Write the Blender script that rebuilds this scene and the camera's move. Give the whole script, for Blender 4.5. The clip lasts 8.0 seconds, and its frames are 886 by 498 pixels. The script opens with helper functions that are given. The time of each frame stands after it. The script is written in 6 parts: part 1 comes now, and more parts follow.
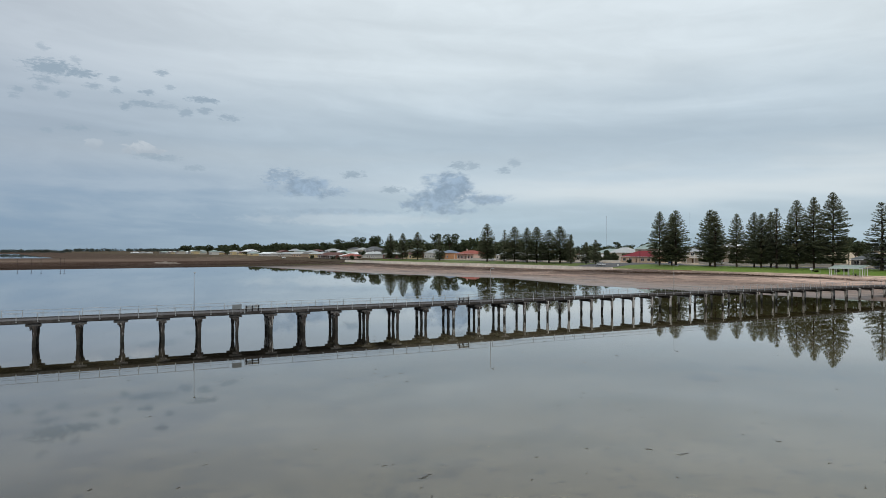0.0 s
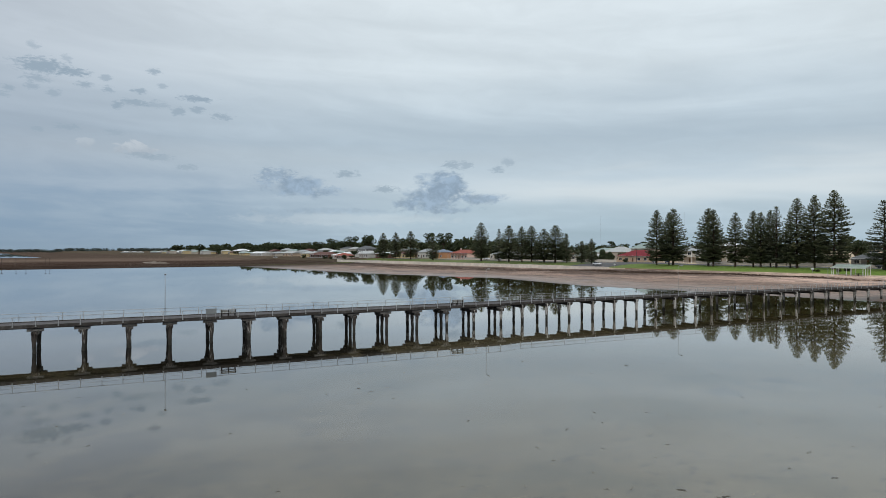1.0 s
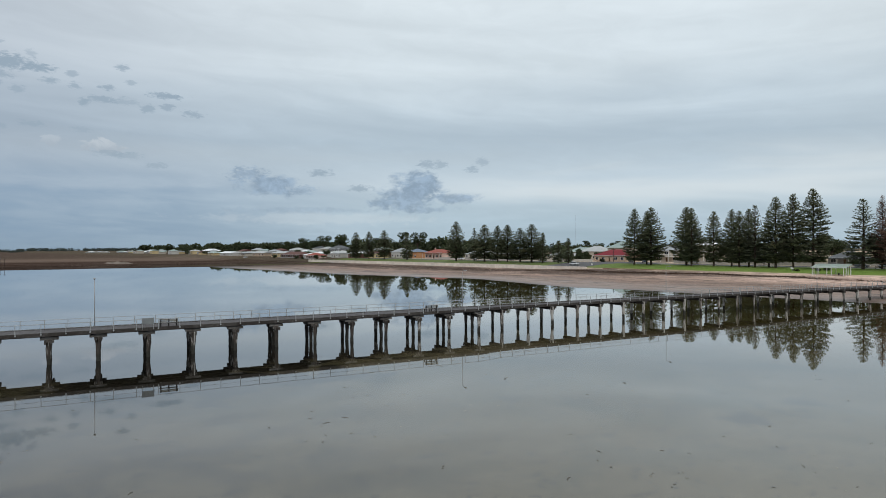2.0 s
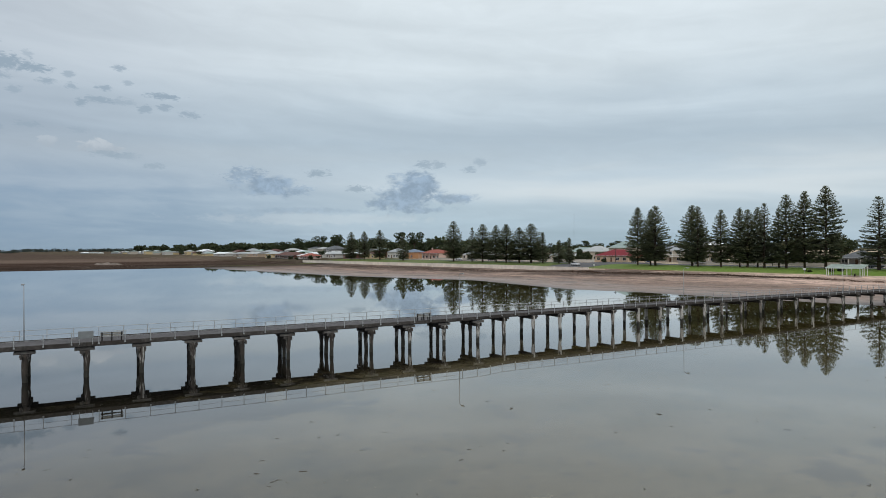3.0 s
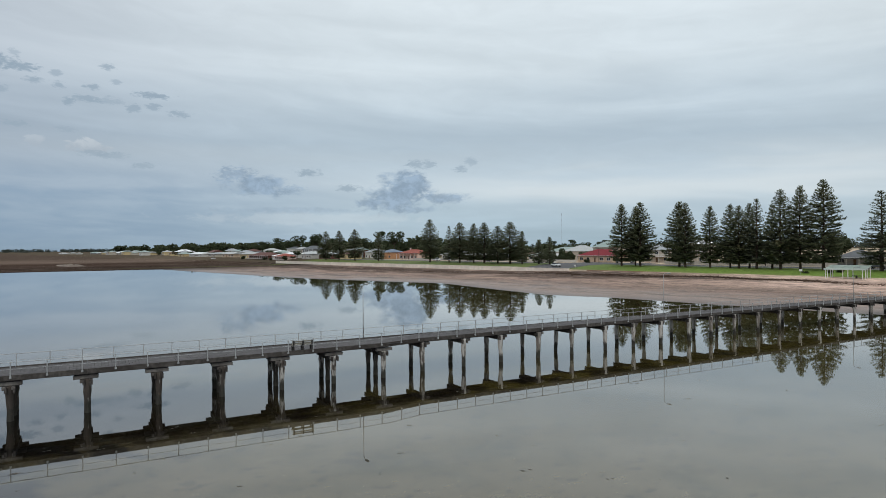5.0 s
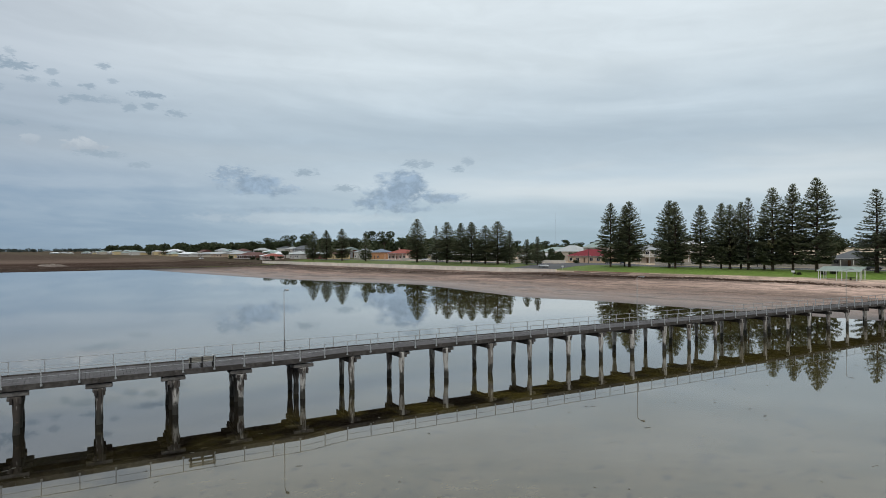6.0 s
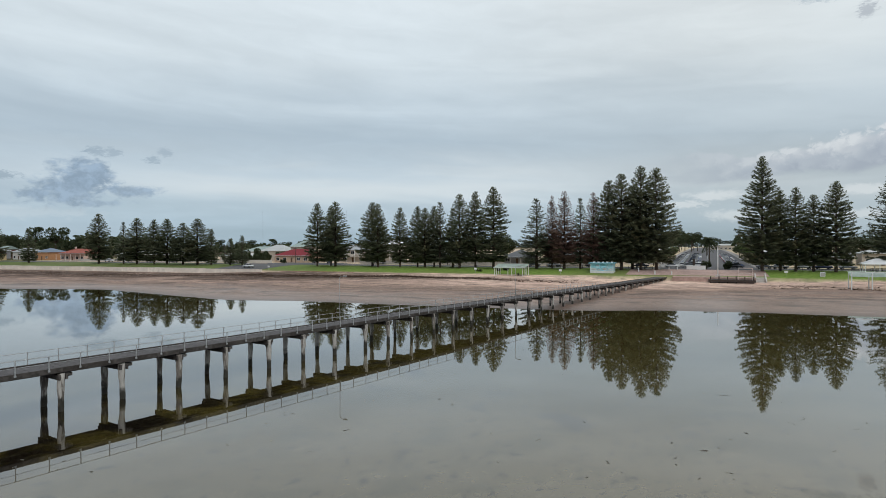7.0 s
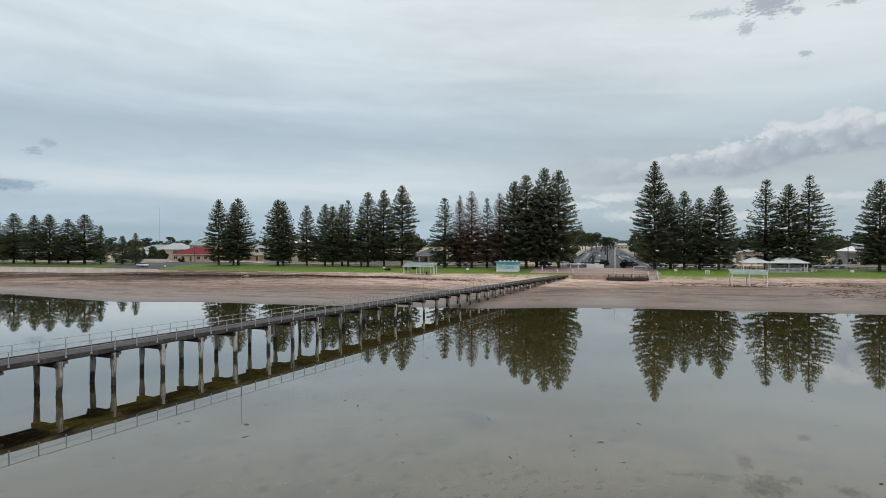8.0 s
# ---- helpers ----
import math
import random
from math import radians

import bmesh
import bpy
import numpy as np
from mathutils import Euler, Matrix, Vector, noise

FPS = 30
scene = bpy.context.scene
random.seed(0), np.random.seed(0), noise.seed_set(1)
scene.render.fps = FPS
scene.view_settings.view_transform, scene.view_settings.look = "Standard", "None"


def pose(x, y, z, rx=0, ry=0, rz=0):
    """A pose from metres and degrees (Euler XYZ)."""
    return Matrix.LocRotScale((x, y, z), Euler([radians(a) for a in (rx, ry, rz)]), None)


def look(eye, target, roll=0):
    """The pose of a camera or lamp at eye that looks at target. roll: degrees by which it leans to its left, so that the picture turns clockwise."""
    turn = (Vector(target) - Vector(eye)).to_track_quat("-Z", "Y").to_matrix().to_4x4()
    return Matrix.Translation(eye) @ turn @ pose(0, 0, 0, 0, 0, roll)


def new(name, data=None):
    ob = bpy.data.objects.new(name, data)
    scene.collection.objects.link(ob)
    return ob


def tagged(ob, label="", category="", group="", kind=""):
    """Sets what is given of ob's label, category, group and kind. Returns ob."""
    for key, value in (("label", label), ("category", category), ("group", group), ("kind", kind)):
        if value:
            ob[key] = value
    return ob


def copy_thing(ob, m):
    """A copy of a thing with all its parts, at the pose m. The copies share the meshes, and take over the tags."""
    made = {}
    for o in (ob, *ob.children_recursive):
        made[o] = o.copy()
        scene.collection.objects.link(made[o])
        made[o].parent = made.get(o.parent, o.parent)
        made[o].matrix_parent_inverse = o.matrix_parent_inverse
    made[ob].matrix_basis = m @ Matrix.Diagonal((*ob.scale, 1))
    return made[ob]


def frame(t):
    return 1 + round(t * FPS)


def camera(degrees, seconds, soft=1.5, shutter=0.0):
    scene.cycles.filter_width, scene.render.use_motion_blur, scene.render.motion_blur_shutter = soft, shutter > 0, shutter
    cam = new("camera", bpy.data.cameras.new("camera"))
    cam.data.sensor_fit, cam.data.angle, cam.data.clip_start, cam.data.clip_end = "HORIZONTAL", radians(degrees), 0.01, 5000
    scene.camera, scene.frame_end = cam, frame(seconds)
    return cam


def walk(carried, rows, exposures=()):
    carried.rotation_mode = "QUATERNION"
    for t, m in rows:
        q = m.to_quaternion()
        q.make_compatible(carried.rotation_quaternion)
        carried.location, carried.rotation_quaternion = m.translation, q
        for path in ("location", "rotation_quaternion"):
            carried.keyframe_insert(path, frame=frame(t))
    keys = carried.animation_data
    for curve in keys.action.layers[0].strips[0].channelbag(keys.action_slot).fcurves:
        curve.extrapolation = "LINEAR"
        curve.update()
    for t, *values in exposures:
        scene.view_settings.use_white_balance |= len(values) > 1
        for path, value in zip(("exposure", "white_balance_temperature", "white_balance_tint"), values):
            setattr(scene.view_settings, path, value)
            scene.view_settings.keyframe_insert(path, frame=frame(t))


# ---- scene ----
cam = camera(71.0, 8.0, soft=0.9)
ROWS = [
    (0.0, 0.00, 0.00, 10.50, -25.75, 0.11, -0.00),
    (0.5, 1.18, 2.23, 10.52, -25.90, 0.10, 0.06),
    (1.0, 2.67, 5.13, 10.50, -26.33, 0.05, 0.04),
    (1.5, 4.38, 8.19, 10.53, -26.96, 0.03, 0.07),
    (1.8, 5.66, 10.39, 10.56, -27.96, 0.01, 0.10),
    (2.0, 6.49, 12.12, 10.57, -28.66, 0.00, 0.11),
    (2.2, 7.18, 13.70, 10.57, -28.83, 0.00, 0.11),
    (3.3, 13.41, 22.41, 10.50, -28.88, 0.03, 0.19),
    (3.5, 14.84, 23.73, 10.47, -28.92, 0.03, 0.20),
    (4.0, 18.84, 26.99, 10.52, -29.61, 0.02, 0.25),
    (4.5, 23.16, 29.78, 10.66, -29.60, -0.02, 0.31),
    (4.7, 24.73, 30.79, 10.72, -29.71, -0.03, 0.32),
    (5.8, 33.94, 34.96, 10.78, -29.58, -0.03, 0.30),
    (6.0, 35.02, 35.63, 10.80, -29.97, -0.04, 0.26),
    (6.1, 35.40, 35.80, 10.83, -31.21, -0.06, 0.21),
    (6.2, 35.81, 36.00, 10.85, -35.69, -0.11, 0.17),
    (6.3, 36.16, 36.24, 10.85, -40.99, -0.16, 0.17),
    (6.4, 36.35, 36.42, 10.85, -46.16, -0.17, 0.16),
    (6.5, 36.50, 36.50, 10.84, -50.67, -0.18, 0.16),
    (6.6, 36.60, 36.54, 10.84, -53.97, -0.17, 0.14),
    (6.9, 36.76, 36.66, 10.82, -55.41, -0.16, 0.14),
    (7.0, 36.82, 36.68, 10.82, -56.38, -0.18, 0.14),
    (7.1, 36.88, 36.69, 10.83, -57.39, -0.20, 0.12),
    (7.3, 36.95, 36.68, 10.85, -60.50, -0.24, 0.04),
    (7.5, 37.03, 36.65, 10.86, -63.56, -0.26, 0.01),
    (8.0, 37.12, 36.63, 10.85, -64.74, -0.30, -0.02),
]
walk(cam, [(t, pose(x, y, z, 90 + pitch, roll, yaw)) for t, x, y, z, yaw, pitch, roll in ROWS])

# ---------------------------------------------------------------- sky and sun
SUN_EL, SUN_AZ = 42.0, 225.0          # degrees; azimuth clockwise from +y
world = bpy.data.worlds.new("sky")
scene.world = world
world.use_nodes = True
WT = world.node_tree
WT.nodes.clear()


class Net:
    """Short hand for wiring shader nodes."""

    def __init__(self, tree):
        self.t = tree

    def node(self, kind, operation=None):
        n = self.t.nodes.new(kind)
        if operation:
            n.operation = operation
        return n

    def put(self, sock, v):
        if isinstance(v, bpy.types.NodeSocket):
            self.t.links.new(v, sock)
        elif v is not None:
            sock.default_value = v

    def math(self, op, a, b=None, c=None, clamp=False):
        n = self.node("ShaderNodeMath", op)
        n.use_clamp = clamp
        for s, v in zip(n.inputs, (a, b, c)):
            self.put(s, v)
        return n.outputs[0]

    def vec(self, x, y, z):
        n = self.node("ShaderNodeCombineXYZ")
        for s, v in zip(n.inputs, (x, y, z)):
            self.put(s, v)
        return n.outputs[0]

    def mix(self, f, a, b, kind="MIX"):
        n = self.node("ShaderNodeMix")
        n.data_type, n.blend_type = "RGBA", kind
        self.put(n.inputs[0], f)
        self.put(n.inputs[6], (*a, 1) if isinstance(a, tuple) and len(a) == 3 else a)
        self.put(n.inputs[7], (*b, 1) if isinstance(b, tuple) and len(b) == 3 else b)
        return n.outputs[2]

    def noise(self, vector, scale, detail=4.0, rough=0.55, distort=0.0):
        n = self.node("ShaderNodeTexNoise")
        self.put(n.inputs["Vector"], vector)
        n.inputs["Scale"].default_value, n.inputs["Detail"].default_value = scale, detail
        n.inputs["Roughness"].default_value, n.inputs["Distortion"].default_value = rough, distort
        return n.outputs["Fac"]

    def ramp(self, f, *stops):
        n = self.node("ShaderNodeValToRGB")
        e = n.color_ramp.elements
        while len(e) < len(stops):
            e.new(0.5)
        for el, (p, col) in zip(e, stops):
            el.position = p
            el.color = (*col, 1) if isinstance(col, tuple) else (col, col, col, 1)
        self.put(n.inputs[0], f)
        return n.outputs[0]

    def attribute(self, name):
        n = self.node("ShaderNodeAttribute")
        n.attribute_name = name
        return n.outputs["Fac"]

    def smooth(self, x, lo, hi, a=0.0, b=1.0):
        n = self.node("ShaderNodeMapRange")
        n.interpolation_type = "SMOOTHSTEP"
        for s, v in zip(n.inputs, (x, lo, hi, a, b)):
            self.put(s, v)
        return n.outputs[0]


def build_sky():
    w = Net(WT)
    coord = w.node("ShaderNodeTexCoord").outputs["Generated"]
    sep = w.node("ShaderNodeSeparateXYZ")
    w.put(sep.inputs[0], coord)
    x, y, z = sep.outputs
    az = w.math("MULTIPLY", w.math("ARCTAN2", x, y), 180 / math.pi)       # clockwise from +y
    el = w.math("MULTIPLY", w.math("ARCSINE", z), 180 / math.pi)
    sky = w.node("ShaderNodeTexSky")
    sky.sky_type, sky.sun_disc = "NISHITA", False
    sky.sun_elevation, sky.sun_rotation = radians(SUN_EL), radians(SUN_AZ)
    # broad layer cloud: pale overhead, blue-grey lower down, streaks seen in perspective
    up = w.math("ADD", w.math("MAXIMUM", z, 0.0), 0.10)
    layer = w.vec(w.math("DIVIDE", x, up), w.math("DIVIDE", y, up), 0.0)
    n1 = w.noise(layer, 0.50, 3.0, 0.5, 0.6)
    n2 = w.noise(w.vec(w.math("MULTIPLY", az, 0.035), w.math("MULTIPLY", w.math("ADD", el, w.math("MULTIPLY", az, 0.05)), 0.30), 3.0), 1.0, 3.0, 0.5, 0.5)
    n3 = w.noise(layer, 2.6, 5.0, 0.6, 0.4)
    tex = w.math("ADD", w.math("MULTIPLY", n1, 0.40), w.math("ADD", w.math("MULTIPLY", n2, 0.48), w.math("MULTIPLY", n3, 0.12)))
    wave = w.math("ADD", el, w.math("MULTIPLY", w.math("SUBTRACT", n2, 0.5), 6.0))
    cloud = w.ramp(w.math("MULTIPLY", w.math("MAXIMUM", wave, 0.0), 1 / 24.0), (0.0, (0.34, 0.46, 0.55)), (0.06, (0.39, 0.51, 0.61)), (0.15, (0.46, 0.565, 0.65)), (0.25, (0.53, 0.615, 0.68)), (0.38, (0.45, 0.545, 0.625)), (0.52, (0.53, 0.622, 0.692)), (0.68, (0.648, 0.728, 0.778)), (1.0, (0.735, 0.808, 0.85)))
    side = w.smooth(az, -22.0, 26.0, 0.73, 1.03)
    cloud = w.mix(1.0, cloud, w.vec(side, side, w.math("ADD", w.math("MULTIPLY", side, 0.85), 0.15)), "MULTIPLY")
    cloud = w.mix(w.smooth(az, 50.0, 85.0), cloud, w.mix(1.0, cloud, (1.035, 1.0, 0.965), "MULTIPLY"))
    mottle = w.noise(w.vec(w.math("MULTIPLY", az, 0.22), w.math("MULTIPLY", w.math("ADD", el, w.math("MULTIPLY", az, 0.08)), 0.75), 9.0), 1.0, 4.0, 0.56, 0.8)
    tex = w.math("ADD", w.math("MULTIPLY", tex, 0.82), w.math("MULTIPLY", mottle, 0.18))
    tone = w.smooth(tex, 0.37, 0.63, 0.94, 1.07)
    cloud = w.mix(1.0, cloud, w.vec(tone, tone, tone), "MULTIPLY")
    dull = w.math("MULTIPLY", w.smooth(az, 66.0, 84.0), w.smooth(el, 12.0, 6.0, 0.0, 0.13))
    cloud = w.mix(dull, cloud, (0.0, 0.0, 0.0))
    # dark blue rain band low in the north
    rain = w.math("MULTIPLY", w.smooth(az, 30.0, -4.0), w.math("MULTIPLY", w.smooth(el, 8.5, 4.5), w.smooth(el, -0.5, 1.8, 0.45, 1.0)))
    cloud = w.mix(w.math("MULTIPLY", rain, w.smooth(tex, 0.62, 0.42, 0.45, 0.85)), cloud, (0.215, 0.325, 0.465))
    # pale streak above the town
    pale = w.math("MULTIPLY", w.smooth(w.math("ABSOLUTE", w.math("SUBTRACT", w.math("ADD", el, w.math("MULTIPLY", w.math("SUBTRACT", n2, 0.5), 7.0)), 5.6)), 2.4, 0.2), w.math("MULTIPLY", w.smooth(az, 24.0, 40.0), w.smooth(az, 74.0, 58.0)))
    cloud = w.mix(w.math("MULTIPLY", pale, 0.6), cloud, (0.70, 0.76, 0.79))
    bright = w.smooth(el, 20.0, 75.0, 1.0, 1.6)
    cloud = w.mix(1.0, cloud, w.vec(bright, bright, bright), "MULTIPLY")

    # single clouds: azimuth, elevation, half width, half height, tone, strength
    def ragged(scale, stretch, seed, depth):
        return w.math("MULTIPLY", w.math("SUBTRACT", w.noise(w.vec(az, w.math("MULTIPLY", el, stretch), seed), scale, 4.0, 0.56, 0.5), 0.5), depth)

    coarse, middle, small = ragged(0.30, 1.6, 1.0, 2.2), ragged(0.85, 1.8, 7.0, 2.6), ragged(2.4, 2.6, 4.0, 2.4)
    big_edge = w.math("MULTIPLY", w.math("ADD", w.math("ADD", coarse, middle), w.math("MULTIPLY", small, 0.3)), 0.72)
    small_edge = w.math("ADD", w.math("MULTIPLY", middle, 0.6), small)
    puff = w.noise(w.vec(az, w.math("MULTIPLY", el, 1.2), 2.0), 1.1, 5.0, 0.6, 0.3)
    DARK, GREY, WHITE, CUM, SLATE = (0.262, 0.352, 0.462), (0.31, 0.395, 0.475), (0.74, 0.78, 0.80), None, (0.33, 0.365, 0.42)
    CLOUDS = (
        (-6.6, 14.0, 1.79, 0.57, GREY, 0.8), (-4.4, 13.8, 1.17, 0.32, GREY, 0.75), (-6.9, 13.0, 0.89, 0.26, GREY, 0.55), (1.3, 14.6, 0.61, 0.25, GREY, 0.6),
        (-2.2, 13.7, 0.4, 0.25, GREY, 0.5), (0.3, 12.9, 0.59, 0.25, GREY, 0.65), (2.0, 13.5, 0.4, 0.25, GREY, 0.45), (-3.6, 13.0, 0.67, 0.25, GREY, 0.6),
        (-2.0, 12.8, 0.45, 0.28, GREY, 0.55), (-1.3, 11.7, 0.41, 0.32, GREY, 0.7), (0.0, 12.0, 1.02, 0.25, GREY, 0.65), (1.5, 12.0, 0.87, 0.33, GREY, 0.4),
        (4.7, 12.7, 1.36, 0.25, GREY, 0.75), (3.3, 11.6, 0.53, 0.39, GREY, 0.6), (4.7, 11.8, 0.59, 0.25, GREY, 0.6), (6.7, 11.4, 0.89, 0.3, GREY, 0.6),
        (-4.9, 9.6, 0.93, 0.25, GREY, 0.55), (-6.8, 9.3, 0.44, 0.25, GREY, 0.45), (-1.6, 9.5, 0.74, 0.25, GREY, 0.35), (-3.6, 8.4, 0.63, 0.45, CUM, 0.2),
        (0.0, 8.3, 1.35, 0.62, CUM, 0.4), (0.4, 7.8, 1.3, 0.25, GREY, 0.5), (1.8, 7.7, 1.04, 0.29, GREY, 0.4), (-8.7, 12.1, 0.57, 0.25, GREY, 0.55), (-9.0, 11.6, 0.42, 0.25, GREY, 0.45),
        (-7.1, 12.4, 0.52, 0.25, GREY, 0.5), (-5.8, 12.1, 0.53, 0.27, GREY, 0.5), (-4.9, 14.1, 0.4, 0.25, GREY, 0.4), (-7.1, 15.4, 0.44, 0.25, GREY, 0.4),
        (-4.9, 14.8, 0.4, 0.25, GREY, 0.35), (4.0, 7.0, 1.08, 0.25, GREY, 0.5),  
        (17.5, 6.9, 1.12, 0.31, GREY, 0.7), (21.0, 5.5, 0.98, 0.31, GREY, 0.65), (13.2, 5.6, 2.58, 0.81, DARK, 0.8), (11.3, 6.6, 1.66, 0.61, DARK, 0.6),
        (15.7, 5.3, 1.31, 0.41, DARK, 0.5),  (25.3, 4.7, 3.23, 1.25, DARK, 0.9), (26.6, 5.9, 2.4, 1.36, DARK, 0.9),
        (29.2, 4.7, 2.49, 0.47, DARK, 0.7), (23.5, 4.3, 2.08, 0.42, DARK, 0.55), (27.4, 3.6, 2.5, 0.31, DARK, 0.5), (27.2, 7.7, 0.83, 0.42, GREY, 0.6),
        (28.4, 7.7, 0.62, 0.42, GREY, 0.5), (31.4, 7.3, 0.62, 0.36, GREY, 0.55), (32.3, 7.9, 0.51, 0.36, GREY, 0.45), (16.2, 3.5, 5.58, 0.25, DARK, 0.3), (17.5, 2.75, 9.5, 0.5, WHITE, 0.15),
        (80.3, 4.3, 2.71, 0.45, WHITE, 0.5), (81.5, 2.6, 2.2, 0.5, WHITE, 0.4), (77.5, 3.6, 1.8, 0.35, WHITE, 0.45), (91.0, 4.3, 2.6, 0.4, WHITE, 0.45), (89.5, 2.5, 2.5, 0.4, WHITE, 0.4), (97.5, 3.9, 2.4, 0.35, WHITE, 0.35), (96.0, 3.0, 3.0, 0.3, SLATE, 0.25), (92.4, 19.0, 1.88, 0.92, SLATE, 0.6), (90.7, 17.5, 0.67, 0.66, SLATE, 0.45),
        (95.0, 15.0, 0.51, 0.25, GREY, 0.5), (88.2, 18.9, 1.76, 0.38, GREY, 0.4), (98.0, 18.3, 1.09, 0.35, SLATE, 0.6), (94.4, 18.2, 0.55, 0.27, GREY, 0.5),
    )
    uneven = w.mix(w.smooth(puff, 0.35, 0.68), tuple(c * 0.94 for c in DARK), tuple(c * 1.25 for c in DARK))
    for a, e, wa, we, tint, k in CLOUDS:
        da = w.math("DIVIDE", w.math("SUBTRACT", az, a), wa)
        de = w.math("DIVIDE", w.math("SUBTRACT", el, e), we)
        far = w.math("SQRT", w.math("ADD", w.math("MULTIPLY", da, da), w.math("MULTIPLY", de, de)))
        if tint is None:
            # heaped cloud: sunlit top, violet-grey base
            f = w.smooth(w.math("ADD", far, w.math("MULTIPLY", middle, 0.9)), 1.15, 0.75, 0.0, k)
            lit = w.math("ADD", w.math("MULTIPLY", de, 0.75), w.math("MULTIPLY", w.math("SUBTRACT", puff, 0.5), 1.9))
            body = w.ramp(w.smooth(lit, -0.8, 0.8), (0.0, (0.37, 0.41, 0.465)), (0.5, (0.50, 0.54, 0.585)), (1.0, (0.70, 0.73, 0.755)))
            cloud = w.mix(f, cloud, body)
        else:
            f = w.smooth(w.math("ADD", far, big_edge if wa > 1.9 else small_edge), 1.30, 0.40, 0.0, min(0.95, k * 1.25))
            cloud = w.mix(f, cloud, uneven if tint == DARK else tint)

    # long bank of heaped cloud in the south-east: flat dark base, billowing pale tops
    def profile(*stops):
        sep_ = w.ramp(w.math("DIVIDE", w.math("SUBTRACT", az, 70.0), 40.0), *[((a_ - 70.0) / 40.0, v_ / 14.0) for a_, v_ in stops])
        return w.math("MULTIPLY", sep_, 14.0)

    top = profile((72.0, 7.6), (78.8, 8.3), (83.2, 7.5), (87.7, 8.3), (91.6, 9.1), (92.8, 10.1), (94.6, 9.8), (97.8, 11.0), (100.2, 10.2), (108.0, 9.0))
    base = profile((72.0, 5.8), (78.8, 5.1), (83.2, 5.6), (87.0, 6.0), (89.9, 5.6), (93.0, 6.3), (95.6, 7.0), (100.2, 7.3), (108.0, 8.0))
    lump = w.node("ShaderNodeTexVoronoi")
    lump.feature, lump.inputs["Scale"].default_value = "SMOOTH_F1", 1.0
    lump.inputs["Smoothness"].default_value = 0.45
    bend = w.math("MULTIPLY", w.math("SUBTRACT", puff, 0.5), 1.6)
    w.put(lump.inputs["Vector"], w.vec(w.math("ADD", w.math("MULTIPLY", az, 0.62), bend), w.math("ADD", w.math("MULTIPLY", el, 0.95), bend), 0.0))
    fluff = w.math("SUBTRACT", 0.5, lump.outputs["Distance"])
    rise = w.math("ADD", w.math("SUBTRACT", top, el), w.math("ADD", w.math("MULTIPLY", fluff, 1.3), w.math("MULTIPLY", w.math("SUBTRACT", puff, 0.5), 1.0)))
    sink = w.math("ADD", w.math("SUBTRACT", el, base), w.math("MULTIPLY", middle, 0.22))
    bank = w.math("MULTIPLY", w.smooth(rise, 0.0, 0.55), w.smooth(sink, -0.25, 0.45))
    bank = w.math("MULTIPLY", bank, w.math("MULTIPLY", w.smooth(az, 73.0, 84.0, 0.0, 0.92), w.smooth(az, 108.0, 102.0)))
    share = w.math("DIVIDE", w.math("SUBTRACT", el, base), w.math("MAXIMUM", w.math("SUBTRACT", top, base), 0.5))
    lit = w.math("ADD", w.math("ADD", share, w.math("MULTIPLY", fluff, 0.75)), w.math("MULTIPLY", w.math("SUBTRACT", puff, 0.5), 0.8))
    body = w.ramp(lit, (0.0, (0.36, 0.405, 0.475)), (0.35, (0.44, 0.49, 0.55)), (0.62, (0.54, 0.58, 0.625)), (0.9, (0.69, 0.725, 0.75)))
    veil = w.smooth(az, 88.0, 80.0, 0.0, 0.55)
    cloud = w.mix(bank, cloud, w.mix(veil, body, (0.40, 0.455, 0.52)))

    bg_sky = w.node("ShaderNodeBackground")
    w.put(bg_sky.inputs[0], sky.outputs[0])
    bg_sky.inputs[1].default_value = 0.10
    bg_cloud = w.node("ShaderNodeBackground")
    w.put(bg_cloud.inputs[0], cloud)
    bg_cloud.inputs[1].default_value = SKY
    both = w.node("ShaderNodeMixShader")
    both.inputs[0].default_value = 0.92
    w.t.links.new(bg_sky.outputs[0], both.inputs[1])
    w.t.links.new(bg_cloud.outputs[0], both.inputs[2])
    out = w.node("ShaderNodeOutputWorld")
    w.t.links.new(both.outputs[0], out.inputs[0])


SKY = 1.0
build_sky()
sun = new("sun", bpy.data.lights.new("sun", "SUN"))
sun.data.energy, sun.data.angle, sun.data.color = 0.9, radians(18), (1.0, 0.96, 0.9)
sun.rotation_euler = look((math.sin(radians(SUN_AZ)) * 50, math.cos(radians(SUN_AZ)) * 50, 50 * math.tan(radians(SUN_EL))), (0, 0, 0)).to_euler()

# ---------------------------------------------------------------- materials
MATS = {}


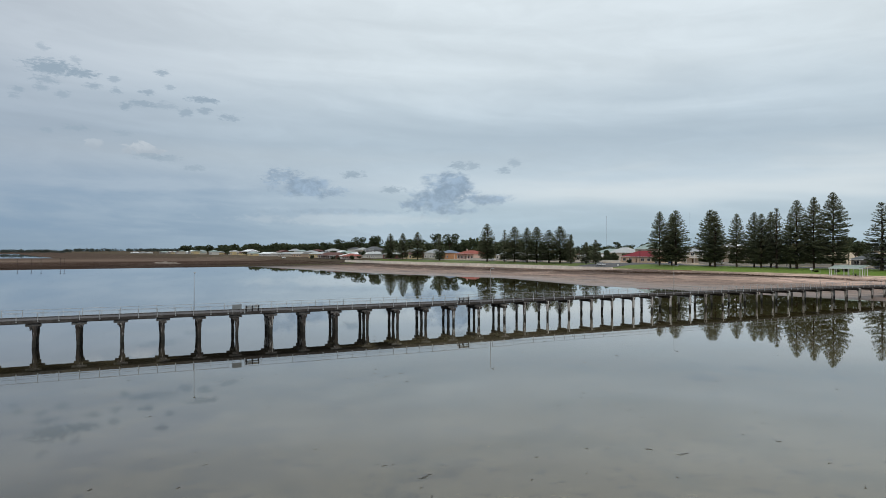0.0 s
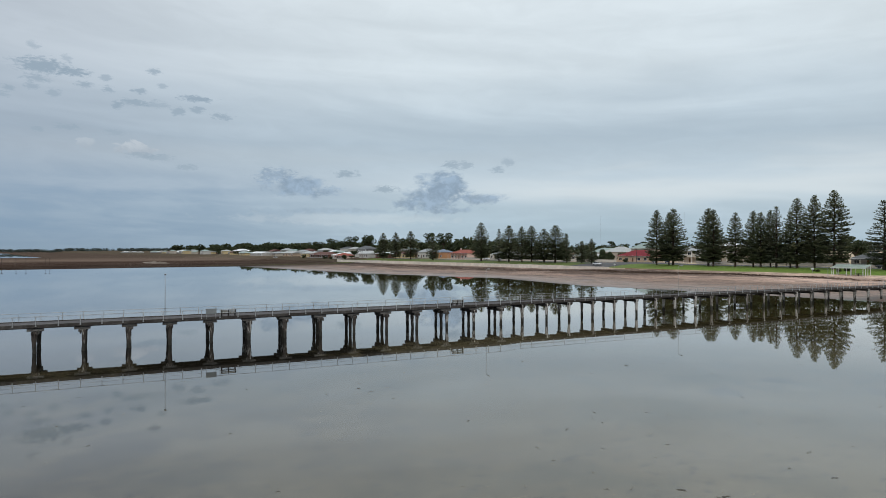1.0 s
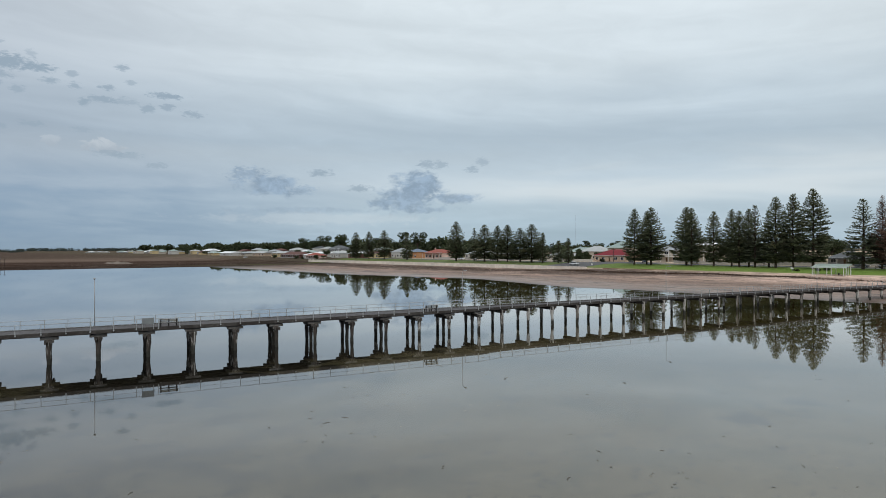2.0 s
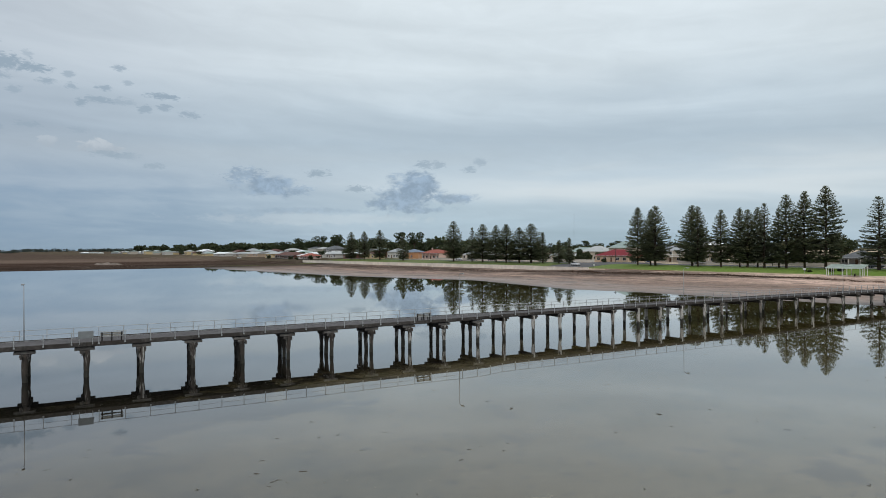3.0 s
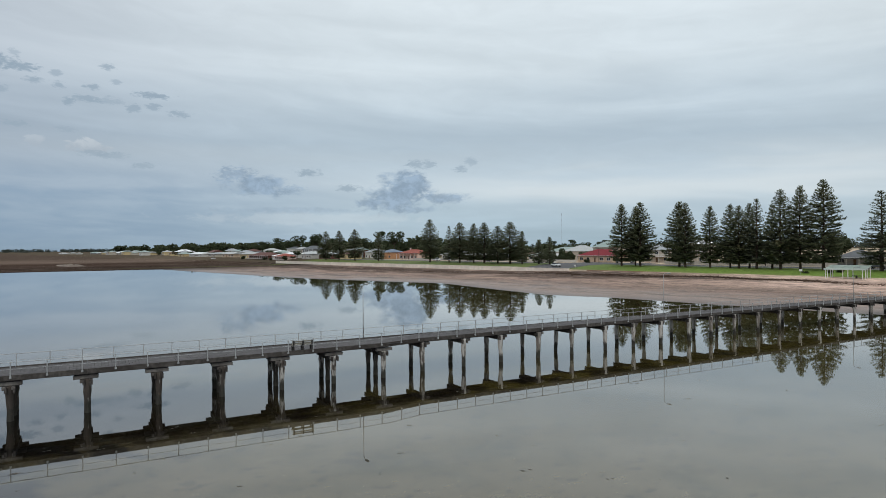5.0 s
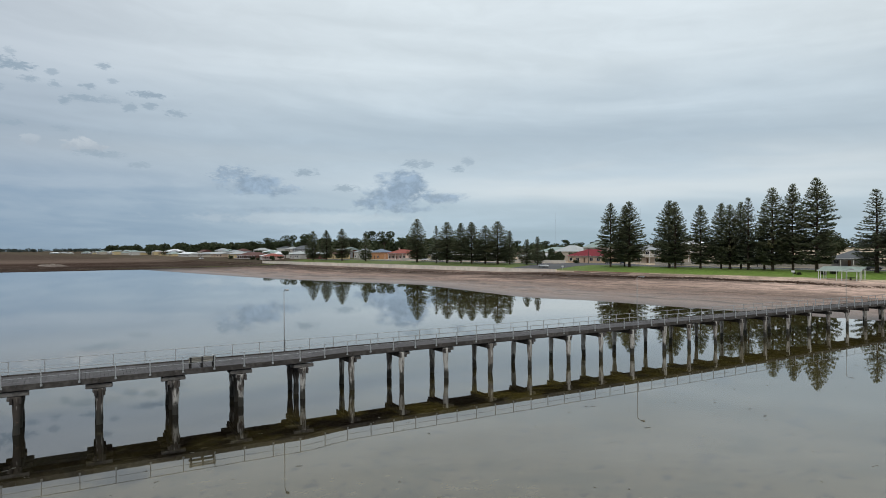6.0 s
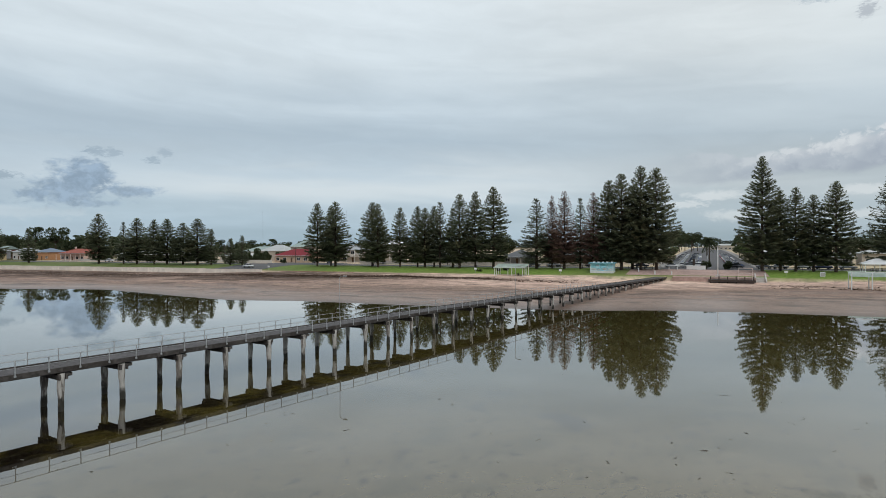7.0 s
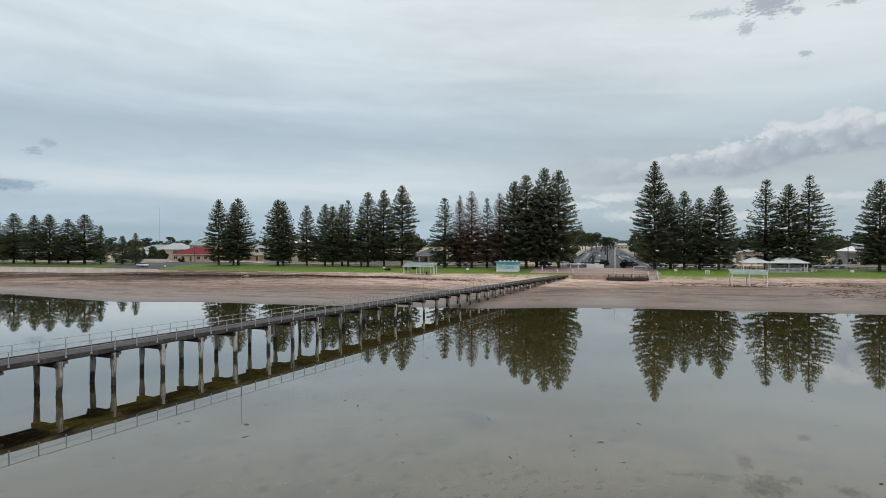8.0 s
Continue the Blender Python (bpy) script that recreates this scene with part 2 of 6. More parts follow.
def material(name, colour, rough=0.8, vary=0.25, scale=3.0, metal=0.0, bump=0.0, second=None, amount=0.5, spec=0.3, alpha=None):
    """A painted, weathered or natural surface: colour with grain at two scales, streaks of a second colour, fine relief."""
    if name in MATS:
        return MATS[name]
    m = bpy.data.materials.new(name)
    m.use_nodes = True
    w = Net(m.node_tree)
    p = m.node_tree.nodes["Principled BSDF"]
    co = w.node("ShaderNodeTexCoord").outputs["Object"]
    info = w.node("ShaderNodeObjectInfo").outputs["Random"]
    shift = w.node("ShaderNodeVectorMath", "ADD")
    w.put(shift.inputs[0], co)
    w.put(shift.inputs[1], w.vec(w.math("MULTIPLY", info, 37.0), w.math("MULTIPLY", info, 11.0), 0.0))
    co = shift.outputs[0]
    a, b = w.noise(co, scale, 5.0, 0.6), w.noise(co, scale * 0.13, 3.0, 0.5)
    col = w.mix(w.smooth(a, 0.3, 0.7), tuple(c * (1 - vary) for c in colour), tuple(min(1, c * (1 + vary)) for c in colour))
    col = w.mix(w.smooth(b, 0.35, 0.65, 0.0, amount), col, second or tuple(c * (1 - 1.2 * vary) for c in colour))
    w.put(p.inputs["Base Color"], col)
    p.inputs["Roughness"].default_value, p.inputs["Metallic"].default_value = rough, metal
    p.inputs["Specular IOR Level"].default_value = spec
    if bump:
        n = w.node("ShaderNodeBump")
        n.inputs["Strength"].default_value, n.inputs["Distance"].default_value = bump, 0.03
        w.put(n.inputs["Height"], a)
        w.put(p.inputs["Normal"], n.outputs[0])
    MATS[name] = m
    return m


WOOD_GREY = material("weathered grey timber", (0.088, 0.079, 0.072), 0.9, 0.4, 4.0, bump=0.5, second=(0.042, 0.035, 0.031), amount=0.8)
BLEACHED = material("bleached corbel timber", (0.20, 0.185, 0.17), 0.9, 0.35, 3.0, bump=0.5, second=(0.085, 0.075, 0.066), amount=0.8)
DECK_GREY = material("worn deck planks", (0.100, 0.094, 0.094), 0.9, 0.3, 2.5, bump=0.4, second=(0.064, 0.059, 0.059))
RAIL_GALV = material("galvanised rail", (0.44, 0.45, 0.45), 0.6, 0.15, 8.0, metal=0.3)
TRUNK = material("pine bark", (0.10, 0.075, 0.055), 0.95, 0.35, 3.0, bump=0.5)
GLASS = material("dark window glass", (0.03, 0.035, 0.04), 0.08, 0.2, 0.6, spec=0.6)
WHITE = material("white paint", (0.74, 0.74, 0.72), 0.6, 0.06, 3.0, second=(0.62, 0.61, 0.58), amount=0.4)
TYRE = material("tyre rubber", (0.02, 0.02, 0.02), 0.9, 0.2, 9.0)
CONCRETE = material("pale concrete", (0.50, 0.46, 0.42), 0.9, 0.15, 2.0, bump=0.3, second=(0.36, 0.33, 0.30))


def pile_material():
    """Concrete-cased pile: pale above, weed and tide stain below."""
    m = bpy.data.materials.new("tide-stained pile")
    m.use_nodes = True
    w = Net(m.node_tree)
    p = m.node_tree.nodes["Principled BSDF"]
    geo = w.node("ShaderNodeNewGeometry").outputs["Position"]
    sep = w.node("ShaderNodeSeparateXYZ")
    w.put(sep.inputs[0], geo)
    n = w.noise(geo, 2.4, 5.0, 0.65)
    n2 = w.noise(w.vec(w.math("MULTIPLY", sep.outputs[0], 4.0), w.math("MULTIPLY", sep.outputs[1], 4.0), w.math("MULTIPLY", sep.outputs[2], 0.7)), 1.25, 4.0, 0.6)
    share = w.math("ADD", n2, w.math("ADD", w.smooth(sep.outputs[0], 20.0, 75.0, -0.14, 0.03), w.math("MULTIPLY", w.math("SUBTRACT", w.node("ShaderNodeObjectInfo").outputs["Random"], 0.5), 0.24)))
    bark = w.mix(w.smooth(sep.outputs[0], 42.0, 68.0), (0.062, 0.050, 0.041), (0.20, 0.175, 0.150))
    pale = w.mix(w.smooth(share, 0.43, 0.58), bark, (0.50, 0.475, 0.435))
    pale = w.mix(w.smooth(n, 0.58, 0.76, 0.0, 0.5), pale, (0.20, 0.13, 0.085))
    line = w.math("ADD", sep.outputs[2], w.math("MULTIPLY", w.math("SUBTRACT", n, 0.5), 1.6))
    col = w.mix(w.smooth(line, 0.50, 1.05), (0.036, 0.034, 0.027), pale)
    w.put(p.inputs["Base Color"], col)
    p.inputs["Roughness"].default_value = 0.85
    b = w.node("ShaderNodeBump")
    b.inputs["Strength"].default_value, b.inputs["Distance"].default_value = 0.6, 0.05
    w.put(b.inputs["Height"], n)
    w.put(p.inputs["Normal"], b.outputs[0])
    return m


PILE = pile_material()


def foliage(name, dark, light, hue=0.0):
    m = bpy.data.materials.new(name)
    m.use_nodes = True
    w = Net(m.node_tree)
    p = m.node_tree.nodes["Principled BSDF"]
    g = w.node("ShaderNodeNewGeometry")
    isl = g.outputs["Random Per Island"]
    big = w.noise(w.node("ShaderNodeTexCoord").outputs["Object"], 0.35, 3.0, 0.55)
    rnd = w.node("ShaderNodeObjectInfo").outputs["Random"]
    col = w.mix(w.math("ADD", w.math("MULTIPLY", isl, 0.6), w.math("MULTIPLY", big, 0.4)), dark, light)
    brown = w.noise(w.node("ShaderNodeTexCoord").outputs["Object"], 0.16, 3.0, 0.6, 0.6)
    col = w.mix(w.smooth(brown, 0.52, 0.72, 0.0, 0.45), col, (light[0] * 1.15, light[1] * 0.86, light[2] * 0.75))
    col = w.mix(w.math("MULTIPLY", rnd, 0.15), col, tuple(c * 0.8 for c in dark))
    w.put(p.inputs["Base Color"], col)
    p.inputs["Roughness"].default_value = 0.75
    p.inputs["Specular IOR Level"].default_value = 0.2
    thin = w.node("ShaderNodeBsdfTranslucent")
    w.put(thin.inputs["Color"], col)
    both = w.node("ShaderNodeMixShader")
    both.inputs[0].default_value = 0.55
    w.t.links.new(p.outputs[0], both.inputs[1])
    w.t.links.new(thin.outputs[0], both.inputs[2])
    w.t.links.new(both.outputs[0], m.node_tree.nodes["Material Output"].inputs[0])
    return m


NEEDLES = foliage("pine needles", (0.078, 0.096, 0.056), (0.285, 0.298, 0.184))
NEEDLES_GREY = foliage("thin grey-green needles", (0.100, 0.118, 0.080), (0.270, 0.285, 0.190))
NEEDLES_DEAD = foliage("browned needles", (0.150, 0.092, 0.072), (0.34, 0.230, 0.185))
LEAVES = foliage("gum leaves", (0.034, 0.048, 0.026), (0.100, 0.116, 0.058))
LEAVES_BRIGHT = foliage("fresh green leaves", (0.045, 0.075, 0.022), (0.14, 0.19, 0.06))
FAR_LEAVES = foliage("hazy far scrub", (0.055, 0.07, 0.065), (0.10, 0.12, 0.10))


def water_material():
    """Still shallow water over a muddy, weed-flecked bed."""
    m = bpy.data.materials.new("still shallow water")
    m.use_nodes = True
    w = Net(m.node_tree)
    p = m.node_tree.nodes["Principled BSDF"]
    pos = w.node("ShaderNodeNewGeometry").outputs["Position"]
    sep = w.node("ShaderNodeSeparateXYZ")
    w.put(sep.inputs[0], pos)
    broad, mid = w.noise(pos, 0.035, 4.0, 0.55), w.noise(pos, 0.16, 5.0, 0.6, 0.5)
    col = w.mix(w.smooth(broad, 0.35, 0.65), (0.084, 0.066, 0.032), (0.112, 0.092, 0.052))
    col = w.mix(w.smooth(mid, 0.46, 0.66, 0.0, 0.65), col, (0.050, 0.047, 0.025))
    # weed and the jetty's painted dark reflection along it; weed on the flats inshore
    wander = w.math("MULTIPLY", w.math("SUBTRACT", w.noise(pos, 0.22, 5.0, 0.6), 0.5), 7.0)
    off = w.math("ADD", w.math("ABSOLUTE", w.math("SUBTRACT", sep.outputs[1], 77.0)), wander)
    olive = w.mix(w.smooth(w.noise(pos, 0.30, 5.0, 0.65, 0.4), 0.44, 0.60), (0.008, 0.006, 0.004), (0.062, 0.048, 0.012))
    # towards the sea the jetty's dark reflection is painted into the bed colour
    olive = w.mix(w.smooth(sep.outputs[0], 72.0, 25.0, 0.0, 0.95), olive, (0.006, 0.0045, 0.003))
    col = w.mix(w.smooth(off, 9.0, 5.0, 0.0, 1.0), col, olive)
    inshore = w.math("ADD", sep.outputs[0], w.math("ADD", w.math("MULTIPLY", sep.outputs[1], 0.35), w.math("MULTIPLY", wander, 2.0)))
    col = w.mix(w.smooth(inshore, 82.0, 116.0, 0.0, 0.85), col, (0.060, 0.047, 0.011))
    scrap = w.noise(w.vec(w.math("MULTIPLY", sep.outputs[0], 1.1), w.math("MULTIPLY", sep.outputs[1], 1.7), 6.0), 1.0, 4.0, 0.6, 0.5)
    col = w.mix(w.smooth(scrap, 0.57, 0.66, 0.0, 0.75), col, (0.022, 0.018, 0.011))
    col = w.mix(w.smooth(scrap, 0.42, 0.33, 0.0, 0.22), col, (0.19, 0.165, 0.105))
    blot = w.noise(pos, 0.28, 5.0, 0.6, 0.3)
    col = w.mix(w.math("MULTIPLY", w.smooth(blot, 0.54, 0.64), w.smooth(w.noise(pos, 0.045, 2.0, 0.5), 0.46, 0.60, 0.0, 0.75)), col, (0.020, 0.018, 0.012))
    # seaward water darkened in patches: dark cloud reflections put into the bed colour
    cloud_zone = w.math("MULTIPLY", w.smooth(sep.outputs[0], 36.0, 6.0), w.smooth(sep.outputs[1], 12.0, 42.0))
    blotches = w.noise(pos, 0.19, 6.0, 0.64, 0.4)
    col = w.mix(w.math("MULTIPLY", cloud_zone, w.smooth(blotches, 0.42, 0.64, 0.35, 0.80)), col, (0.006, 0.006, 0.005))
    # dark reflected blotch close under the jetty at its seaward part, painted as bed colour
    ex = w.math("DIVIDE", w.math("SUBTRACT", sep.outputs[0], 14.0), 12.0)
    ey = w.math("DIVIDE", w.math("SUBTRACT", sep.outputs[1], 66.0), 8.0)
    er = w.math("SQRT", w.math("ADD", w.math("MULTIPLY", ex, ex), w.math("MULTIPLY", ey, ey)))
    er = w.math("ADD", er, w.math("MULTIPLY", w.math("SUBTRACT", blotches, 0.5), 4.5))
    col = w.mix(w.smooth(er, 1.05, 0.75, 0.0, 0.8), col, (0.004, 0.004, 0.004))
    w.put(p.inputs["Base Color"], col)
    p.inputs["Roughness"].default_value = 0.018
    p.inputs["IOR"].default_value = 1.30
    p.inputs["Coat Weight"].default_value, p.inputs["Coat IOR"].default_value, p.inputs["Coat Roughness"].default_value = 0.78, 1.30, 0.018
    p.inputs["Specular IOR Level"].default_value = 0.5
    b = w.node("ShaderNodeBump")
    b.inputs["Strength"].default_value, b.inputs["Distance"].default_value = 0.10, 0.006
    w.put(b.inputs["Height"], w.noise(pos, 1.1, 2.0, 0.5))
    w.put(p.inputs["Normal"], b.outputs[0])
    w.put(p.inputs["Coat Normal"], b.outputs[0])
    return m


def ground_material():
    """Wet mud, tidal flat, dry sand with weed wrack, lawn, verge and far scrub, by height band across the shore."""
    m = bpy.data.materials.new("tidal shore and lawn")
    m.use_nodes = True
    w = Net(m.node_tree)
    p = m.node_tree.nodes["Principled BSDF"]
    pos = w.node("ShaderNodeNewGeometry").outputs["Position"]
    band = w.attribute("band")
    along = w.attribute("along")
    lawnw = w.attribute("lawn")
    def lay(across, length, seed, detail=6.0, rough=0.62, twist=0.8):
        return w.noise(w.vec(w.math("MULTIPLY", band, across), w.math("MULTIPLY", along, length), seed), 1.0, detail, rough, twist)

    patch, streak, fine = lay(0.050, 0.018, 0.0, twist=1.4), lay(0.16, 0.060, 2.0), lay(0.42, 0.20, 5.0, rough=0.72)
    grain, broad = w.noise(pos, 0.9, 6.0, 0.7), w.noise(pos, 0.03, 4.0, 0.5)
    drift = w.smooth(along, 55.0, 0.0, 0.0, 21.0)
    q = w.math("ADD", w.math("SUBTRACT", band, drift), w.math("ADD", w.math("MULTIPLY", w.math("SUBTRACT", patch, 0.5), 60.0), w.math("MULTIPLY", w.math("SUBTRACT", streak, 0.5), 20.0)))
    wet, mud, sand, dry, weed = (0.136, 0.091, 0.069), (0.262, 0.174, 0.131), (0.655, 0.462, 0.368), (0.80, 0.585, 0.455), (0.050, 0.032, 0.023)
    col = w.mix(w.smooth(w.math("ADD", band, w.math("MULTIPLY", w.math("SUBTRACT", patch, 0.5), 14.0)), 1.0, 8.0), wet, mud)
    col = w.mix(w.smooth(q, 27.0, 48.0), col, sand)
    col = w.mix(w.smooth(q, 54.0, 66.0), col, dry)
    col = w.mix(w.math("MULTIPLY", w.smooth(fine, 0.52, 0.66), w.smooth(band, 4.0, 22.0, 0.3, 0.4)), col, (0.165, 0.125, 0.104))
    col = w.mix(w.smooth(fine, 0.44, 0.34, 0.0, 0.2), col, (0.52, 0.40, 0.32))
    # beds of dead weed at the top of the beach, thicker to the north
    wr = w.smooth(w.math("ABSOLUTE", w.math("SUBTRACT", w.math("ADD", band, w.math("MULTIPLY", w.math("SUBTRACT", broad, 0.5), 14.0)), 58.0)), 9.0, 3.0)
    col = w.mix(w.math("MULTIPLY", w.math("MULTIPLY", wr, w.smooth(along, 50.0, 130.0, 0.15, 1.0)), w.smooth(fine, 0.40, 0.50)), col, weed)
    north2 = w.math("MULTIPLY", w.smooth(along, 75.0, 150.0), w.math("MULTIPLY", w.smooth(w.math("ADD", band, w.math("MULTIPLY", w.math("SUBTRACT", patch, 0.5), 50.0)), 34.0, 44.0), w.smooth(band, 77.0, 72.0)))
    col = w.mix(w.math("MULTIPLY", north2, w.smooth(streak, 0.34, 0.50, 0.35, 0.95)), col, w.mix(w.smooth(fine, 0.42, 0.58), (0.105, 0.064, 0.046), (0.048, 0.029, 0.021)))
    # bare flats of the spit: dark at the water, paler and sandier behind
    far = w.smooth(along, 330.0, 400.0)
    depth = w.math("ADD", along, w.math("ADD", w.math("MULTIPLY", w.math("SUBTRACT", patch, 0.5), 220.0), w.math("MULTIPLY", w.math("SUBTRACT", streak, 0.5), 90.0)))
    flat = w.mix(w.smooth(depth, 415.0, 500.0), (0.011, 0.006, 0.005), (0.040, 0.023, 0.017))
    flat = w.mix(w.smooth(depth, 575.0, 640.0, 0.0, 0.9), flat, (0.185, 0.135, 0.105))
    flat = w.mix(w.smooth(depth, 740.0, 840.0, 0.0, 0.9), flat, (0.075, 0.055, 0.043))
    flat = w.mix(w.smooth(streak, 0.45, 0.58, 0.0, 0.6), flat, (0.060, 0.042, 0.033))
    flat = w.mix(w.smooth(band, 74.0, 80.0, 0.0, 0.6), flat, (0.10, 0.088, 0.058))
    col = w.mix(far, col, flat)
    rubble = w.noise(w.vec(w.math("MULTIPLY", band, 0.30), w.math("MULTIPLY", along, 0.16), 8.0), 1.0, 7.0, 0.75, 0.5)
    col = w.mix(w.math("MULTIPLY", w.smooth(rubble, 0.46, 0.57, 0.0, 1.0), w.smooth(band, 2.0, 12.0, 0.3, 1.0)), col, w.mix(0.5, col, (0.120, 0.090, 0.074)))
    pool = w.math("MULTIPLY", w.smooth(streak, 0.53, 0.60), w.math("MULTIPLY", w.smooth(band, 5.0, 12.0), w.smooth(band, 50.0, 36.0)))
    col = w.mix(w.math("MULTIPLY", pool, 0.65), col, (0.082, 0.062, 0.050))
    pebble = w.noise(w.vec(w.math("MULTIPLY", band, 1.5), w.math("MULTIPLY", along, 0.95), 11.0), 1.0, 4.0, 0.7)
    col = w.mix(w.math("MULTIPLY", w.smooth(pebble, 0.50, 0.62, 0.0, 0.55), w.smooth(q, 46.0, 26.0)), col, w.mix(0.6, col, (0.060, 0.043, 0.034)))
    shell = w.noise(w.vec(w.math("MULTIPLY", band, 0.9), w.math("MULTIPLY", along, 0.55), 3.0), 1.0, 3.0, 0.6)
    col = w.mix(w.math("MULTIPLY", w.smooth(shell, 0.60, 0.70, 0.0, 0.4), w.smooth(band, 3.0, 10.0)), col, (0.50, 0.40, 0.33))
    col = w.mix(w.math("MULTIPLY", w.smooth(shell, 0.40, 0.31, 0.0, 0.7), w.smooth(band, 3.0, 10.0)), col, (0.080, 0.056, 0.044))
    grass = w.mix(w.smooth(grain, 0.3, 0.7), (0.105, 0.185, 0.028), (0.215, 0.310, 0.058))
    grass = w.mix(w.smooth(broad, 0.42, 0.66, 0.0, 0.6), grass, (0.18, 0.17, 0.075))
    grass = w.mix(w.smooth(along, 120.0, 215.0, 0.1, 0.7), grass, (0.11, 0.125, 0.055))
    lawn_edge = w.smooth(w.math("ADD", band, w.math("MULTIPLY", w.math("SUBTRACT", streak, 0.5), 5.0)), 74.0, 77.0)
    col = w.mix(w.math("MULTIPLY", lawn_edge, lawnw), col, grass)
    w.put(p.inputs["Base Color"], col)
    w.put(p.inputs["Roughness"], w.smooth(q, 0.0, 36.0, 0.42, 0.95))
    w.put(p.inputs["Specular IOR Level"], w.math("MULTIPLY", w.smooth(along, 330.0, 400.0, 1.0, 0.0), w.smooth(q, 42.0, 18.0, 0.12, 0.5)))
    b = w.node("ShaderNodeBump")
    b.inputs["Strength"].default_value, b.inputs["Distance"].default_value = 0.5, 0.12
    w.put(b.inputs["Height"], w.math("ADD", grain, streak))
    w.put(p.inputs["Normal"], b.outputs[0])
    return m


# ---------------------------------------------------------------- the town's own axes: u inland, v north along the shore
TOWN = math.atan2(0.188, 0.982)
CU, SU = math.cos(TOWN), math.sin(TOWN)


def town(u, v):
    return (u * CU - v * SU, u * SU + v * CU)


SHORE = ((-4000, 165), (-300, 160), (-50, 156), (-14, 155.6), (21, 156), (35, 154.5), (48, 149.4), (80, 147), (104, 147.5), (120, 144), (140, 149), (162, 155), (173, 158), (195, 152), (234, 144), (283, 141), (340, 140), (392, 138), (399.6, 107), (404, 61), (405, 8), (408, -200), (415, -4500), (4500, -4500))
BANDS = ((-400, -3.0), (-30, -0.5), (0, 0.0), (25, 0.70), (45, 1.40), (62, 1.9), (74.5, 2.35), (76, 2.5), (92, 3.65), (105, 3.85), (180, 4.2), (360, 5.0), (760, 7.0), (2500, 9.0), (5000, 10.0))
SV, SUU = [a for a, b in SHORE], [b for a, b in SHORE]
BQ, BZ = [a for a, b in BANDS], [b for a, b in BANDS]
LAWN_U = 226.0


def band_of(u, v):
    s = np.interp(v, SV, SUU)
    return np.where(u < LAWN_U, (u - s) / (LAWN_U - s) * 76.0, 76.0 + (u - LAWN_U))


def ground(u, v):
    q = band_of(u, v)
    z = np.interp(q, BQ, BZ)
    z = np.where(q < 75.5, z * np.interp(v, (-20, 8, 50, 72, 165, 205), (1.0, 0.62, 0.62, 1.0, 1.0, 0.52)), z)
    rise = np.interp(q, (150, 250, 360, 760, 1200), (0.0, 0.9, 1.5, 1.5, 0.6)) * np.interp(v, (-60, 0, 60, 110), (0.0, 1.0, 1.0, 0.0))
    z = z + rise
    flat = np.clip(0.22 + 0.0009 * (v - 405), 0.2, 0.75)
    bank = flat + np.maximum(0.0, u - 214.0) * 0.10
    z = np.where(v > 392, np.minimum(z, bank), z)
    lag = (v > 900 + 0.25 * np.abs(u)) & (v < 2250) & (u < 80)
    return np.where(lag, -0.5, z)


def gz(u, v):
    return float(ground(np.float64(u), np.float64(v)))


# ---------------------------------------------------------------- mesh helpers
def mesh(name, verts, faces, mat, smooth=False):
    me = bpy.data.meshes.new(name)
    me.from_pydata([tuple(map(float, v)) for v in verts], [], [tuple(map(int, f)) for f in faces])
    me.materials.append(mat)
    if smooth:
        me.polygons.foreach_set("use_smooth", [True] * len(me.polygons))
    me.update()
    return me


def place(name, me, parent=None, m=None, label="", kind=""):
    ob = new(name, me)
    if m is not None:
        ob.matrix_basis = m
    if parent is not None:
        ob.parent = parent
    return tagged(ob, label, kind=kind)


def part(name, bm, mat, parent, label="", smooth=False, m=None):
    me = bpy.data.meshes.new(name)
    bm.to_mesh(me)
    bm.free()
    me.materials.append(mat)
    if smooth:
        me.polygons.foreach_set("use_smooth", [True] * len(me.polygons))
    return place(name, me, parent, m, label)


def box(bm, x0, x1, y0, y1, z0, z1, bevel=0.0):
    vs = [bm.verts.new((x, y, z)) for z in (z0, z1) for x, y in ((x0, y0), (x1, y0), (x1, y1), (x0, y1))]
    fs = [bm.faces.new([vs[i] for i in f]) for f in ((3, 2, 1, 0), (4, 5, 6, 7), (0, 1, 5, 4), (1, 2, 6, 5), (2, 3, 7, 6), (3, 0, 4, 7))]
    if bevel:
        es = {e for f in fs for e in f.edges}
        bmesh.ops.bevel(bm, geom=list(es), offset=bevel, segments=1, affect="EDGES")
    return bm


def boxed(*dims, bevel=0.0):
    return box(bmesh.new(), *dims, bevel=bevel)


def tube(bm, pts, radii, sides=8, cap=True):
    """A round bar through the points."""
    rings = []
    for i, pt in enumerate(pts):
        a = Vector(pts[min(i + 1, len(pts) - 1)]) - Vector(pts[max(i - 1, 0)])
        a.normalize()
        s = a.orthogonal().normalized()
        t = a.cross(s)
        r = radii[i] if isinstance(radii, (list, tuple)) else radii
        rings.append([bm.verts.new(Vector(pt) + (s * math.cos(2 * math.pi * k / sides) + t * math.sin(2 * math.pi * k / sides)) * r) for k in range(sides)])
    for a, b in zip(rings, rings[1:]):
        for k in range(sides):
            bm.faces.new((a[k], a[(k + 1) % sides], b[(k + 1) % sides], b[k]))
    if cap:
        bm.faces.new(rings[0][::-1])
        bm.faces.new(rings[-1])
    return bm


def thing(name, m, label, category, group=""):
    ob = new(name)
    ob.matrix_basis = m
    ob.empty_display_size = 0.2
    return tagged(ob, label, category, group)


